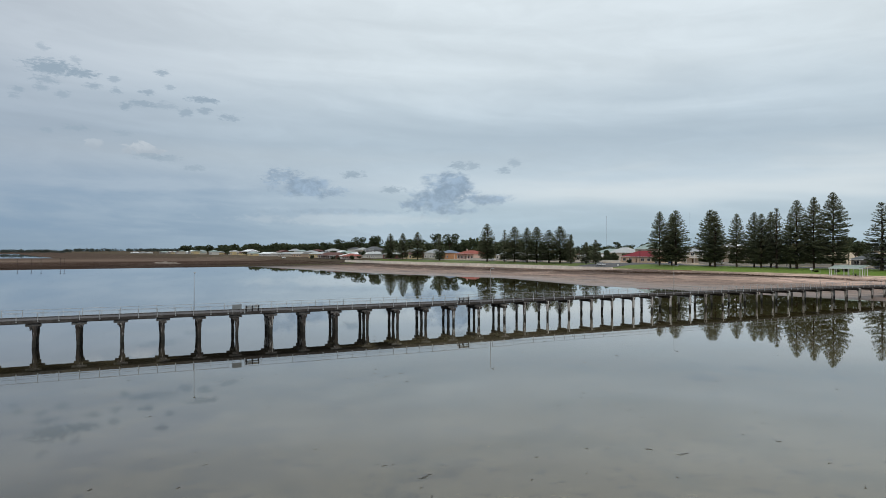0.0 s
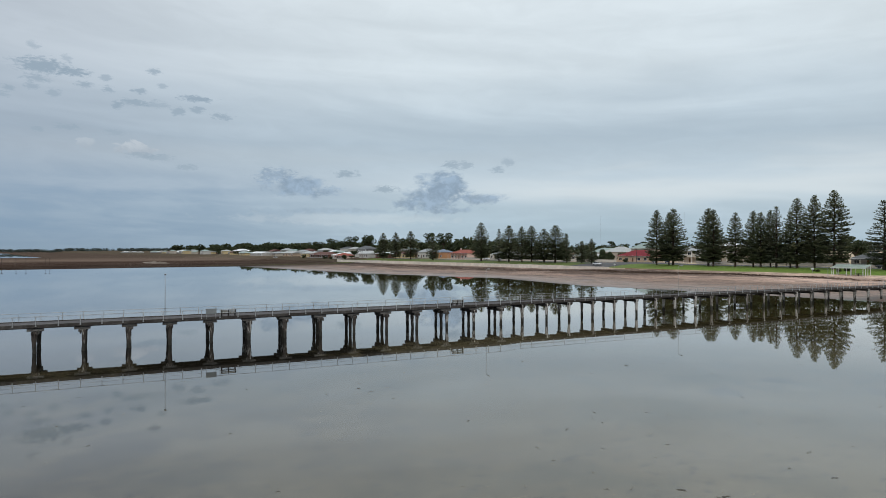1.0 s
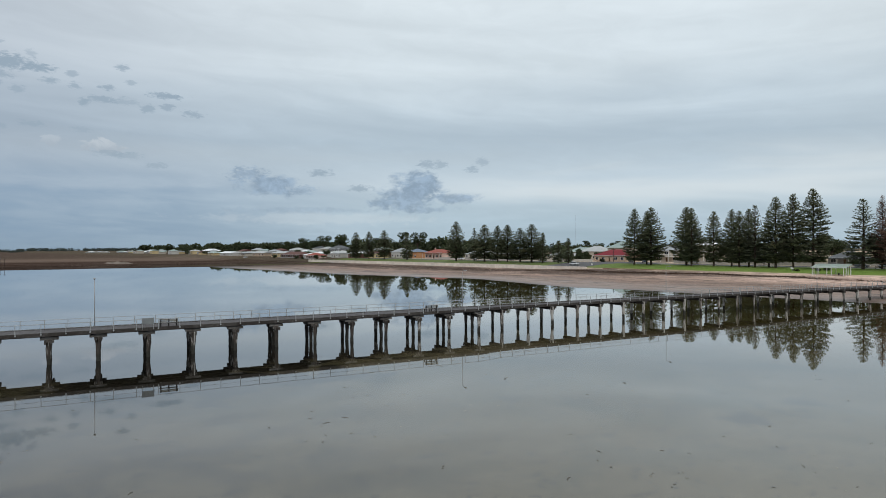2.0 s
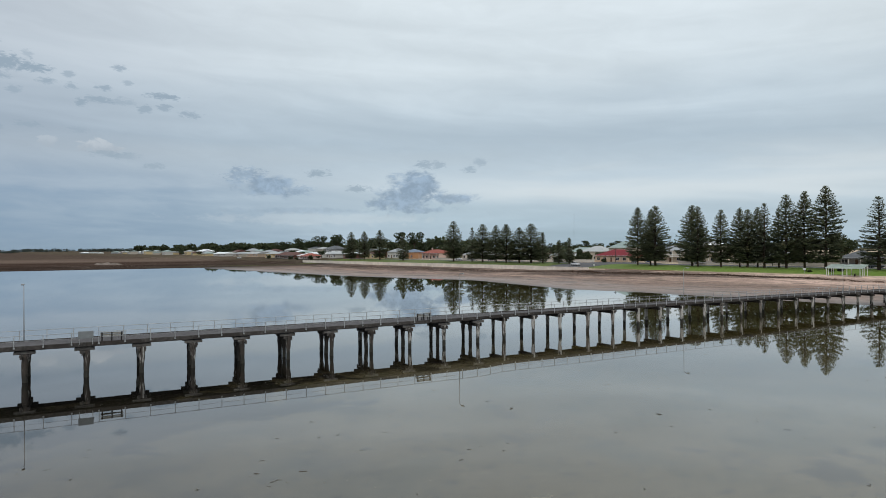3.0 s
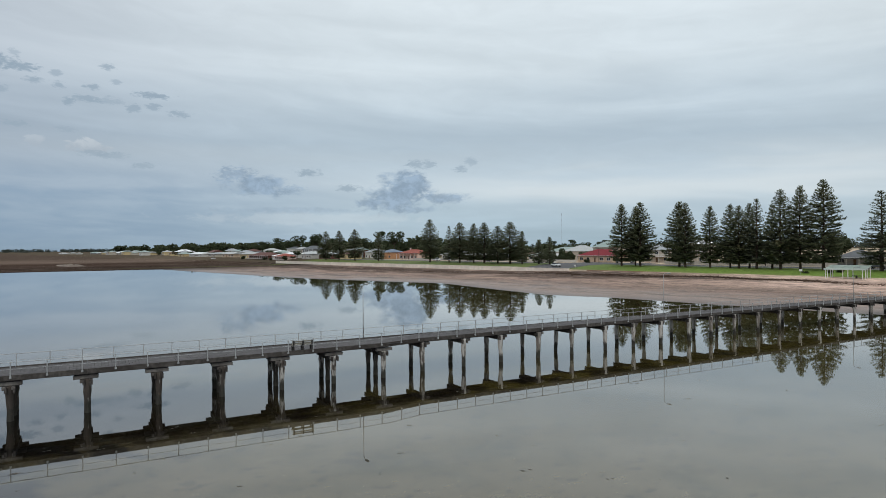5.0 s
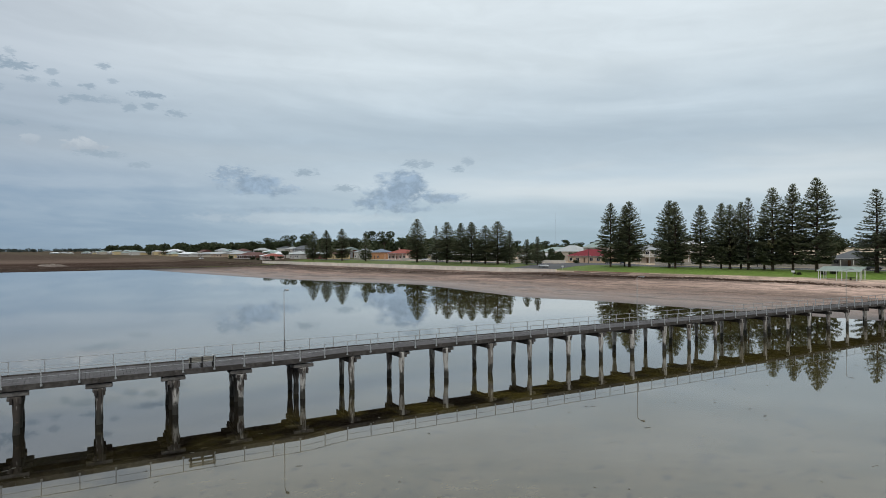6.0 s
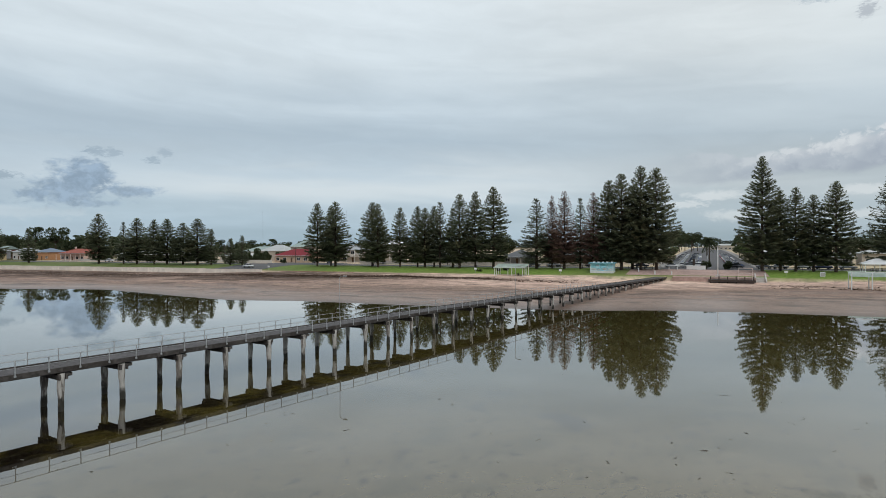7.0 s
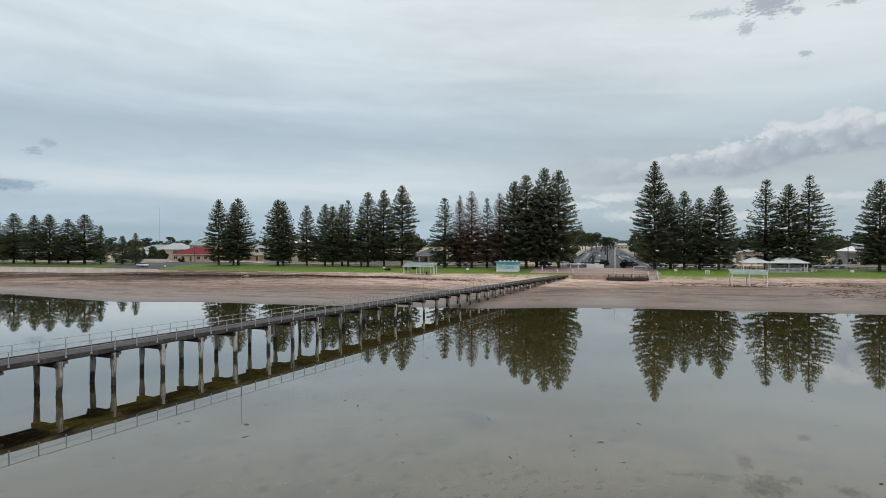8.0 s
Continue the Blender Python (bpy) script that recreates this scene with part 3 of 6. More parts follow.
def tpose(u, v, z=None, turn=0.0):
    x, y = town(u, v)
    return pose(x, y, gz(u, v) if z is None else z, 0, 0, math.degrees(TOWN) + turn)


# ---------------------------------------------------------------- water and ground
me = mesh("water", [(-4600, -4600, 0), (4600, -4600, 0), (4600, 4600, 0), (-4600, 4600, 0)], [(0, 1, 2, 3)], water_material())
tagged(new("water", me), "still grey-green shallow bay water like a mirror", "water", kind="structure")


def build_ground():
    us = sorted(set(list(np.arange(-4400, -600, 380.0)) + list(np.arange(-600, 60, 20.0)) + list(np.arange(60, 226, 3.0)) + [224.5, 226, 228, 234, 242, 248, 255, 265, 290, 300, 310, 330, 350, 375, 400, 450, 510, 600, 700, 910, 1350, 1500, 2650, 4400]))
    vs = sorted(set(list(np.arange(-4400, -300, 340.0)) + list(np.arange(-300, -60, 12.0)) + list(np.arange(-60, 300, 3.0)) + list(np.arange(300, 430, 2.0)) + list(np.arange(430, 1000, 19.0)) + list(np.arange(1000, 2300, 50.0)) + [2240, 2255, 2700, 3400, 4400]))
    U, V = np.meshgrid(np.array(us, float), np.array(vs, float), indexing="ij")
    Z = ground(U, V)
    rough = np.array([[noise.noise((a * 0.06, b * 0.03, 0)) for b in vs] for a in us])
    Q = band_of(U, V)
    Z = Z + np.where((Q > 0) & (Q < 73) & (V < 600), rough * 0.12 * np.clip(Q / 20, 0, 1), 0)
    X, Y = U * CU - V * SU, U * SU + V * CU
    nu, nv = len(us), len(vs)
    idx = np.arange(nu * nv).reshape(nu, nv)
    faces = np.stack([idx[:-1, :-1], idx[1:, :-1], idx[1:, 1:], idx[:-1, 1:]], -1).reshape(-1, 4)
    me = mesh("ground", np.stack([X, Y, Z], -1).reshape(-1, 3), faces, ground_material(), True)
    lawn = np.where(Q > 110, 0.35, 1.0) * np.clip((428 - V) / 25, 0.0, 1.0)
    for name, arr in (("band", Q), ("along", V), ("lawn", lawn)):
        at = me.attributes.new(name, "FLOAT", "POINT")
        at.data.foreach_set("value", np.ascontiguousarray(arr.reshape(-1), dtype=np.float32))
    tagged(new("ground", me), "tidal mud flat, sandy beach with weed and green foreshore lawn", "ground", kind="structure")


build_ground()

# ---------------------------------------------------------------- the jetty
DECK, NEAR_WIDE, NEAR, FAR = 2.85, 79.5, 80.4, 83.2
BAYS = (4.05, 4.23, 4.2, 4.15, 4.3, 4.25, 4.3, 4.3, 4.3, 4.25, 4.35, 4.1, 4.3, 4.1, 4.4, 4.35, 4.5, 4.25, 4.25, 4.65, 4.0, 4.4, 4.6, 4.5, 4.7, 4.45, 4.5, 4.4, 4.85, 4.5, 4.5, 4.6)
BENTS = [2.0 - 4.237 * k for k in range(15, 0, -1)] + [2.0 + sum(BAYS[:k]) for k in range(len(BAYS) + 1)] + [141.6 + 4.58 * k for k in range(1, 16)]
JETTY_END = 217.5
RAIL_END = 160.0


def near_edge(x):
    return NEAR_WIDE + (NEAR - NEAR_WIDE) * min(1, max(0, (x - 49.0) / 3.5))


def deck_z(x):
    return DECK - 0.55 * min(1, max(0, (x - 105) / 105))


def build_jetty():
    jetty = thing("jetty", pose(0, 0, 0), "long weathered grey timber jetty on tide-stained piles", "jetty")
    rnd = random.Random(5)
    x_start, x_end = BENTS[0] - 2, JETTY_END
    # planks, laid across, with gaps
    verts, faces = [], []
    x = x_start
    while x < x_end:
        w_, dz = 0.20, rnd.uniform(-0.006, 0.006)
        y0, y1 = near_edge(x) - rnd.uniform(0.0, 0.05), FAR + rnd.uniform(0.0, 0.05)
        z1, z0 = deck_z(x) + dz, deck_z(x) - 0.06
        b = len(verts)
        verts += [(xx, yy, zz) for zz in (z0, z1) for xx, yy in ((x, y0), (x + w_, y0), (x + w_, y1), (x, y1))]
        faces += [tuple(b + i for i in f) for f in ((3, 2, 1, 0), (4, 5, 6, 7), (0, 1, 5, 4), (1, 2, 6, 5), (2, 3, 7, 6), (3, 0, 4, 7))]
        x += 0.212
    place("deck_planks", mesh("deck_planks", verts, faces, DECK_GREY), jetty, kind="stuff", label="worn grey planks laid across the jetty")

    # stringers along the jetty, bay by bay
    stops = [x_start] + BENTS[1:] + [x_end]
    for y_off in (0.10, 0.5, 1.0):
        for a, b in zip(stops, stops[1:]):
            bm = bmesh.new()
            ya = near_edge(a) + (FAR - near_edge(a)) * y_off * 0.94
            yb = near_edge(b) + (FAR - near_edge(b)) * y_off * 0.94
            za, zb = deck_z(a) - 0.065, deck_z(b) - 0.065
            vs = [bm.verts.new(p) for p in ((a, ya, za - 0.27), (a, ya + 0.2, za - 0.27), (a, ya + 0.2, za), (a, ya, za), (b - 0.01, yb, zb - 0.27), (b - 0.01, yb + 0.2, zb - 0.27), (b - 0.01, yb + 0.2, zb), (b - 0.01, yb, zb))]
            for f in ((0, 1, 2, 3), (7, 6, 5, 4), (0, 4, 5, 1), (1, 5, 6, 2), (2, 6, 7, 3), (3, 7, 4, 0)):
                bm.faces.new([vs[i] for i in f])
            part("stringer", bm, WOOD_GREY, jetty)
    # kerb boards along both edges, one to a bay
    for side in (0, 1):
        for a, b in zip(stops, stops[1:]):
            bm = bmesh.new()
            b -= 0.02
            ya, yb = (near_edge(a) - 0.06, near_edge(b) - 0.06) if side == 0 else (FAR - 0.02, FAR - 0.02)
            za, zb = deck_z(a), deck_z(b)
            vs = [bm.verts.new(p) for p in ((a, ya, za - 0.24), (a, ya + 0.09, za - 0.24), (a, ya + 0.09, za + 0.09), (a, ya, za + 0.09), (b, yb, zb - 0.24), (b, yb + 0.09, zb - 0.24), (b, yb + 0.09, zb + 0.09), (b, yb, zb + 0.09))]
            for f in ((0, 1, 2, 3), (7, 6, 5, 4), (0, 4, 5, 1), (1, 5, 6, 2), (2, 6, 7, 3), (3, 7, 4, 0)):
                bm.faces.new([vs[i] for i in f])
            part("kerb_board", bm, WOOD_GREY, jetty)

    # piles: slightly crooked, worn thin in the middle
    piles = []
    for k in range(7):
        r2 = random.Random(20 + k)
        bm = bmesh.new()
        pts, rad = [], []
        ox, oy = 0.0, 0.0
        for i in range(9):
            z = -0.45 + i * (1.45 / 8)
            pts.append((ox, oy, z))
            rad.append((0.225 if i > 5 else 0.20) * r2.uniform(0.86, 1.12))
            ox += r2.uniform(-0.016, 0.016)
            oy += r2.uniform(-0.016, 0.016)
        tube(bm, pts, rad, 10)
        me = bpy.data.meshes.new("pylon")
        bm.to_mesh(me)
        bm.free()
        me.materials.append(PILE)
        me.polygons.foreach_set("use_smooth", [True] * len(me.polygons))
        piles.append(me)
    def shared(name, bm, mat):
        me = bpy.data.meshes.new(name)
        bm.to_mesh(me)
        bm.free()
        me.materials.append(mat)
        return me

    corbel = shared("corbel", boxed(-0.74, 0.74, -0.15, 0.15, -0.26, 0.0, bevel=0.035), BLEACHED)
    block = shared("corbel_block", boxed(-0.36, 0.36, -0.16, 0.16, -0.24, 0.0, bevel=0.03), BLEACHED)
    # curved knee between pile and crosshead
    bm = bmesh.new()
    arc = [(0.0, 0.0), (0.6, 0.0)] + [(0.6 - 0.6 * math.sin(a), -0.40 * (1 - math.cos(a))) for a in (0.4, 0.8, 1.2)] + [(0.0, -0.40)]
    knee_rows = [[bm.verts.new((x, y, z)) for y, z in arc] for x in (-0.07, 0.07)]
    for i in range(len(arc)):
        j = (i + 1) % len(arc)
        bm.faces.new((knee_rows[0][i], knee_rows[0][j], knee_rows[1][j], knee_rows[1][i]))
    bm.faces.new(knee_rows[0][::-1])
    bm.faces.new(knee_rows[1])
    bmesh.ops.recalc_face_normals(bm, faces=bm.faces[:])
    knee = shared("knee_brace", bm, WOOD_GREY)
    heads = {}
    for i, bx in enumerate(BENTS):
        top = deck_z(bx) - 0.34
        ny = near_edge(bx)
        wide = bx < 50
        if wide and bx > 12:
            rows = (ny + 0.25, ny + 1.85, FAR - 0.25)
        elif wide:
            rows = (ny + 0.3, FAR - 0.4)
        else:
            rows = (ny + 0.10, FAR - 0.22)
        for k, y in enumerate(rows):
            # on the narrow part the near pile stands outside the crosshead and runs up to the deck
            outer = not wide and k == 0
            head = top + 0.02 if outer else (top - 0.28 if wide else top - 0.01)
            fat = 1.0 if bx < 92 else 0.9
            m = pose(bx + rnd.uniform(-0.06, 0.06), y + rnd.uniform(-0.05, 0.05), 0, rnd.uniform(-1.2, 1.2), rnd.uniform(-1.2, 1.2), rnd.uniform(0, 360)) @ Matrix.Diagonal((fat, fat, head, 1))
            place("pylon", piles[rnd.randrange(7)], jetty, m)
            shift = bx + rnd.uniform(-0.1, 0.1)
            if outer:
                place("corbel_block", block, jetty, pose(shift + 0.30, y + 0.16, top))
                place("knee_brace", knee, jetty, pose(bx, y + 0.2, top - 0.34))
            elif not wide:
                place("corbel_block", block, jetty, pose(shift, y, top))
            else:
                place("corbel", corbel, jetty, pose(shift, y, top))
                if wide:
                    place("corbel_block", block, jetty, pose(shift, y, top - 0.285, 0, 0, rnd.uniform(-3, 3)))
        key = round(ny, 1)
        if key not in heads:
            hm = bpy.data.meshes.new("crosshead")
            bm = boxed(-0.30, -0.16, ny - 0.12, FAR + 0.05, -0.36, 0.0, bevel=0.02)
            box(bm, 0.16, 0.30, ny - 0.12, FAR + 0.05, -0.36, 0.0, bevel=0.02)
            bm.to_mesh(hm)
            bm.free()
            hm.materials.append(WOOD_GREY)
            heads[key] = hm
        place("crosshead", heads[key], jetty, pose(bx, 0, top - (0.30 if wide else 0.03) + rnd.uniform(-0.03, 0.03)))

    # railing: posts bolted to the edge, a top rail and a middle rail
    post = bpy.data.meshes.new("railing_post")
    bm = boxed(-0.028, 0.028, -0.028, 0.028, -0.10, 0.93, bevel=0.006)
    box(bm, -0.06, 0.06, -0.045, 0.045, -0.10, 0.02)
    bm.to_mesh(post)
    bm.free()
    post.materials.append(RAIL_GALV)
    for side in (0, 1):
        edge = (lambda x: near_edge(x) - 0.10) if side == 0 else (lambda x: FAR + 0.10)
        x = x_start + 0.5
        while x < RAIL_END:
            place("railing_post", post, jetty, pose(x, edge(x), deck_z(x), rnd.uniform(-1, 1), rnd.uniform(-1, 1), 0))
            x += 1.955
        for name, h, r in (("top_rail", 0.91, 0.022), ("middle_rail", 0.47, 0.012)):
            xs = sorted(set([x_start + 0.5, 49.0, 52.5, RAIL_END] + [round(v, 2) for v in np.arange(x_start + 10, RAIL_END - 1, 8)]))
            part(name, tube(bmesh.new(), [(a, edge(a), deck_z(a) + h) for a in xs], r, 6), RAIL_GALV, jetty)


build_jetty()

LAMP_STEEL = material("grey lamp steel", (0.38, 0.38, 0.37), 0.6, 0.15, 6.0, metal=0.3)
LAMP_GLASS = material("lamp diffuser", (0.6, 0.6, 0.58), 0.3, 0.05, 5.0)


def jetty_lamp(x):
    ob = thing("street_lamp", pose(x, FAR + 0.02, deck_z(x)), "slim grey steel lamp post on the jetty edge", "street lamp", "lamps along the jetty")
    part("pole", tube(bmesh.new(), [(0, 0, -0.3), (0, 0, 2.2), (0, 0, 4.72)], [0.042, 0.036, 0.026], 8), LAMP_STEEL, ob, smooth=True)
    part("arm", tube(bmesh.new(), [(0, 0, 4.70), (0, -0.25, 4.84), (0, -0.55, 4.88)], 0.024, 6), LAMP_STEEL, ob, smooth=True)
    head = part("lamp_head", boxed(-0.11, 0.11, -1.0, -0.5, 4.82, 4.92, bevel=0.03), LAMP_STEEL, ob)
    part("diffuser", boxed(-0.08, 0.08, -0.94, -0.6, 4.795, 4.82), LAMP_GLASS, head)


for lx in (5.7, 48.3, 86.6, 128.2):
    jetty_lamp(lx)

BENCH_WOOD = material("dark bench legs", (0.03, 0.027, 0.025), 0.8, 0.3, 6.0)
SLAT_WOOD = material("bleached bench slats", (0.26, 0.24, 0.20), 0.85, 0.25, 6.0, second=(0.18, 0.165, 0.14))


def bench(x, y, turn, length=1.7):
    ob = thing("bench", pose(x, y, deck_z(x), 0, 0, turn), "bleached slatted bench with dark legs on the jetty deck", "bench", "benches on the jetty")
    for yy in (-0.12, 0.02, 0.16):
        part("seat_slat", boxed(-length / 2, length / 2, yy, yy + 0.11, 0.42, 0.46, bevel=0.008), SLAT_WOOD, ob)
    for zz in (0.54, 0.68):
        part("back_slat", boxed(-length / 2, length / 2, -0.22, -0.18, zz, zz + 0.11, bevel=0.008), SLAT_WOOD, ob)
    for xx in (-length / 2 + 0.12, 0.0, length / 2 - 0.12):
        part("leg", boxed(xx - 0.05, xx + 0.05, -0.27, -0.15, 0, 0.80, bevel=0.01), BENCH_WOOD, ob)
        part("leg", boxed(xx - 0.05, xx + 0.05, 0.18, 0.26, 0, 0.42, bevel=0.01), BENCH_WOOD, ob)


bench(12.2, NEAR_WIDE + 0.42, 0)
bench(41.8, NEAR_WIDE + 0.42, 0)

SIGN_GREY = material("grey sign board", (0.25, 0.262, 0.262), 0.5, 0.1, 4.0)
sg = thing("sign", pose(10.3, NEAR_WIDE - 0.16, deck_z(10)), "plain grey notice board fixed to the jetty railing", "sign")
part("board", boxed(-0.55, 0.55, -0.05, -0.01, 0.42, 1.02, bevel=0.008), SIGN_GREY, sg)
for xx in (-0.5, 0.46):
    part("post", boxed(xx, xx + 0.05, 0.0, 0.05, -0.1, 1.05), LAMP_STEEL, sg)

# ---------------------------------------------------------------- trees
def quads_mesh(name, centre, along, side, mat):
    """Many pointed leaf sprays: one kite each."""
    n = len(centre)
    v = np.empty((n, 4, 3))
    v[:, 0], v[:, 2] = centre - along * 0.5, centre + along * 0.5
    mid = centre + along * 0.02
    v[:, 1], v[:, 3] = mid - side * 0.5, mid + side * 0.5
    me = bpy.data.meshes.new(name)
    me.vertices.add(n * 4)
    me.vertices.foreach_set("co", v.reshape(-1))
    me.loops.add(n * 4)
    me.loops.foreach_set("vertex_index", np.arange(n * 4))
    me.polygons.add(n)
    me.polygons.foreach_set("loop_start", np.arange(n) * 4)
    me.polygons.foreach_set("loop_total", np.full(n, 4))
    me.materials.append(mat)
    me.update()
    me.validate()
    return me


def norfolk(name, label, seed, mat, height=28.0, radius=5.0, clear=0.10, density=1.0, per=6, shape=1.5, lopsided=0.0, gaps=0.0, twig=1.0, bare=0.0, category="pine tree"):
    """Norfolk pine: straight tapering trunk, tiers of branches that droop below, rise towards the rounded top and end in upswept tufts."""
    r = np.random.RandomState(seed)
    ob = thing(name, pose(0, 0, 0), label, category, "Norfolk pines along the foreshore")
    bm = bmesh.new()
    zs = np.linspace(-0.6, height, 12)
    ox = np.cumsum(r.uniform(-0.05, 0.05, 12))
    tube(bm, [(ox[i], 0.4 * ox[11 - i] - 0.4 * ox[11], z) for i, z in enumerate(zs)], [0.42 * (1 - z / (height * 1.03)) ** 0.9 + 0.03 if z > 0 else 0.50 for z in zs], 8)
    C, A, S = [], [], []

    def spray(c, out, ln, wide):
        out = out / np.linalg.norm(out)
        n = np.cross(out, np.array([r.uniform(-0.6, 0.6), r.uniform(-0.6, 0.6), 1.0]))
        C.append(c + out * ln * 0.42 + r.normal(0, 0.05, 3))
        A.append(out * ln * fine[0])
        S.append(n / np.linalg.norm(n) * wide * fine[0])

    fine = [1.0]
    level = height * clear
    while level < height - 0.5:
        f = (level - height * clear) / (height * (1 - clear))
        fine[0] = 1.04 - 0.36 * f
        thin = bare * min(1.0, max(0.0, (f - 0.38) / 0.14))
        spread = 1.08 * radius * max(0.0, 1 - f ** shape) * min(1.0, 0.60 + 1.5 * f) * r.uniform(0.86, 1.1) + 0.35
        k = max(5, int(per + 4.0 * (1 - f) ** 2 + r.randint(0, 3)))
        base = r.uniform(0, 2 * math.pi)
        for j in range(k):
            if r.rand() < 0.05 + gaps * 0.2:
                continue
            z = level + r.uniform(-0.26, 0.26)
            a = base + 2 * math.pi * j / k + r.uniform(-0.25, 0.25)
            L = spread * r.uniform(0.76, 1.05) * (1 + lopsided * math.cos(a + 0.9))
            d = np.array([math.cos(a), math.sin(a), 0.0])
            t = np.array([-math.sin(a), math.cos(a), 0.0])
            slope = r.uniform(-0.13, 0.09) - 0.27 * (1 - f) ** 2 + (0.32 * f * f if not lopsided else 0.05 * f)
            lift = r.uniform(0.12, 0.24)

            def along(q):
                return d * (L * q) + np.array([0, 0, z + slope * L * (q if q < 0.5 else 0.5 + 0.6 * (q - 0.5)) + lift * L * q * q])

            if L > 0.9:
                tube(bm, [(0, 0, z), tuple(along(0.5)), tuple(along(0.95))], [0.075, 0.05, 0.02], 3, cap=False)
            steps = max(5, int(L / 0.150 * density * (1.25 - 0.3 * f)))
            for s_ in range(steps):
                q = (s_ + r.uniform(0.2, 0.9)) / steps
                if q < 0.2 and L > 2:
                    continue
                c = along(q)
                for w_ in (-1, 1, 0):
                    if w_ == 0 and r.rand() > 0.7:
                        continue
                    if r.rand() < thin * 0.35:
                        continue
                    ln = r.uniform(0.55, 1.15) * (1.0 - 0.25 * q) * (0.55 + 0.5 * min(1, L / 4))
                    out = d * r.uniform(0.45, 0.85) + t * (w_ * r.uniform(0.35, 0.9)) + np.array([0, 0, r.uniform(-0.50, 0.60)])
                    spray(c, out, ln, r.uniform(0.27, 0.46) * (1.1 - 0.25 * f) * twig * (1 - 0.62 * thin))
            # tuft at the branch's end, turned up
            for s_ in range(int(7 * density * (1 - 0.5 * thin))):
                out = d * r.uniform(0.2, 0.9) + t * r.uniform(-0.6, 0.6) + np.array([0, 0, r.uniform(0.3, 1.1)])
                spray(along(r.uniform(0.86, 1.0)), out, r.uniform(0.4, 0.85), r.uniform(0.17, 0.30) * twig * (1 - 0.55 * thin))
        level += (0.86 - 0.32 * f) * r.uniform(0.75, 1.25)
    # rounded crown tip
    for s_ in range(int(55 * (1 - 0.6 * bare))):
        out = np.array([r.uniform(-0.8, 0.8), r.uniform(-0.8, 0.8), r.uniform(0.5, 1.0)])
        spray(np.array([r.normal(0, 0.22), r.normal(0, 0.22), height - r.uniform(0.1, 1.6)]), out, r.uniform(0.4, 0.75), 0.24 * (1 - 0.5 * bare))
    part("trunk", bm, TRUNK, ob)
    place("crown", quads_mesh("crown", np.array(C), np.array(A), np.array(S), mat), ob)
    return ob


PINES = {
    "a": norfolk("norfolk_pine", "tall dark green Norfolk pine with tiered level branches", 1, NEEDLES, 28, 6.2, shape=1.85),
    "b": norfolk("norfolk_pine", "tall dark green Norfolk pine with tiered level branches", 2, NEEDLES, 28, 5.9, shape=1.8),
    "c": norfolk("norfolk_pine", "dense broad Norfolk pine standing on the foreshore lawn", 3, NEEDLES, 28, 6.4, clear=0.10, density=1.05, shape=2.0),
    "d": norfolk("norfolk_pine", "thinning grey-green Norfolk pine with open branches", 4, NEEDLES_GREY, 28, 5.2, density=0.72, gaps=0.8, shape=1.45),
    "e": norfolk("norfolk_pine", "dying Norfolk pine with bare brown branches", 5, NEEDLES_DEAD, 28, 5.4, density=0.95, per=8, twig=0.85, bare=0.75, shape=1.6),
    "f": norfolk("norfolk_pine", "lopsided Norfolk pine with long wind-swept branches", 6, NEEDLES, 28, 6.4, density=0.9, per=5, lopsided=0.45, gaps=0.4, shape=1.3),
    "g": norfolk("norfolk_pine", "small young Norfolk pine with layered branches", 7, NEEDLES, 16, 4.2, clear=0.10, shape=1.15),
    "h": norfolk("norfolk_pine", "giant Norfolk pine with a broad rounded crown", 8, NEEDLES, 34, 7.6, clear=0.09, per=7, shape=1.7),
}
NATIVE = {"a": 28, "b": 28, "c": 28, "d": 28, "e": 28, "f": 28, "g": 16, "h": 34}
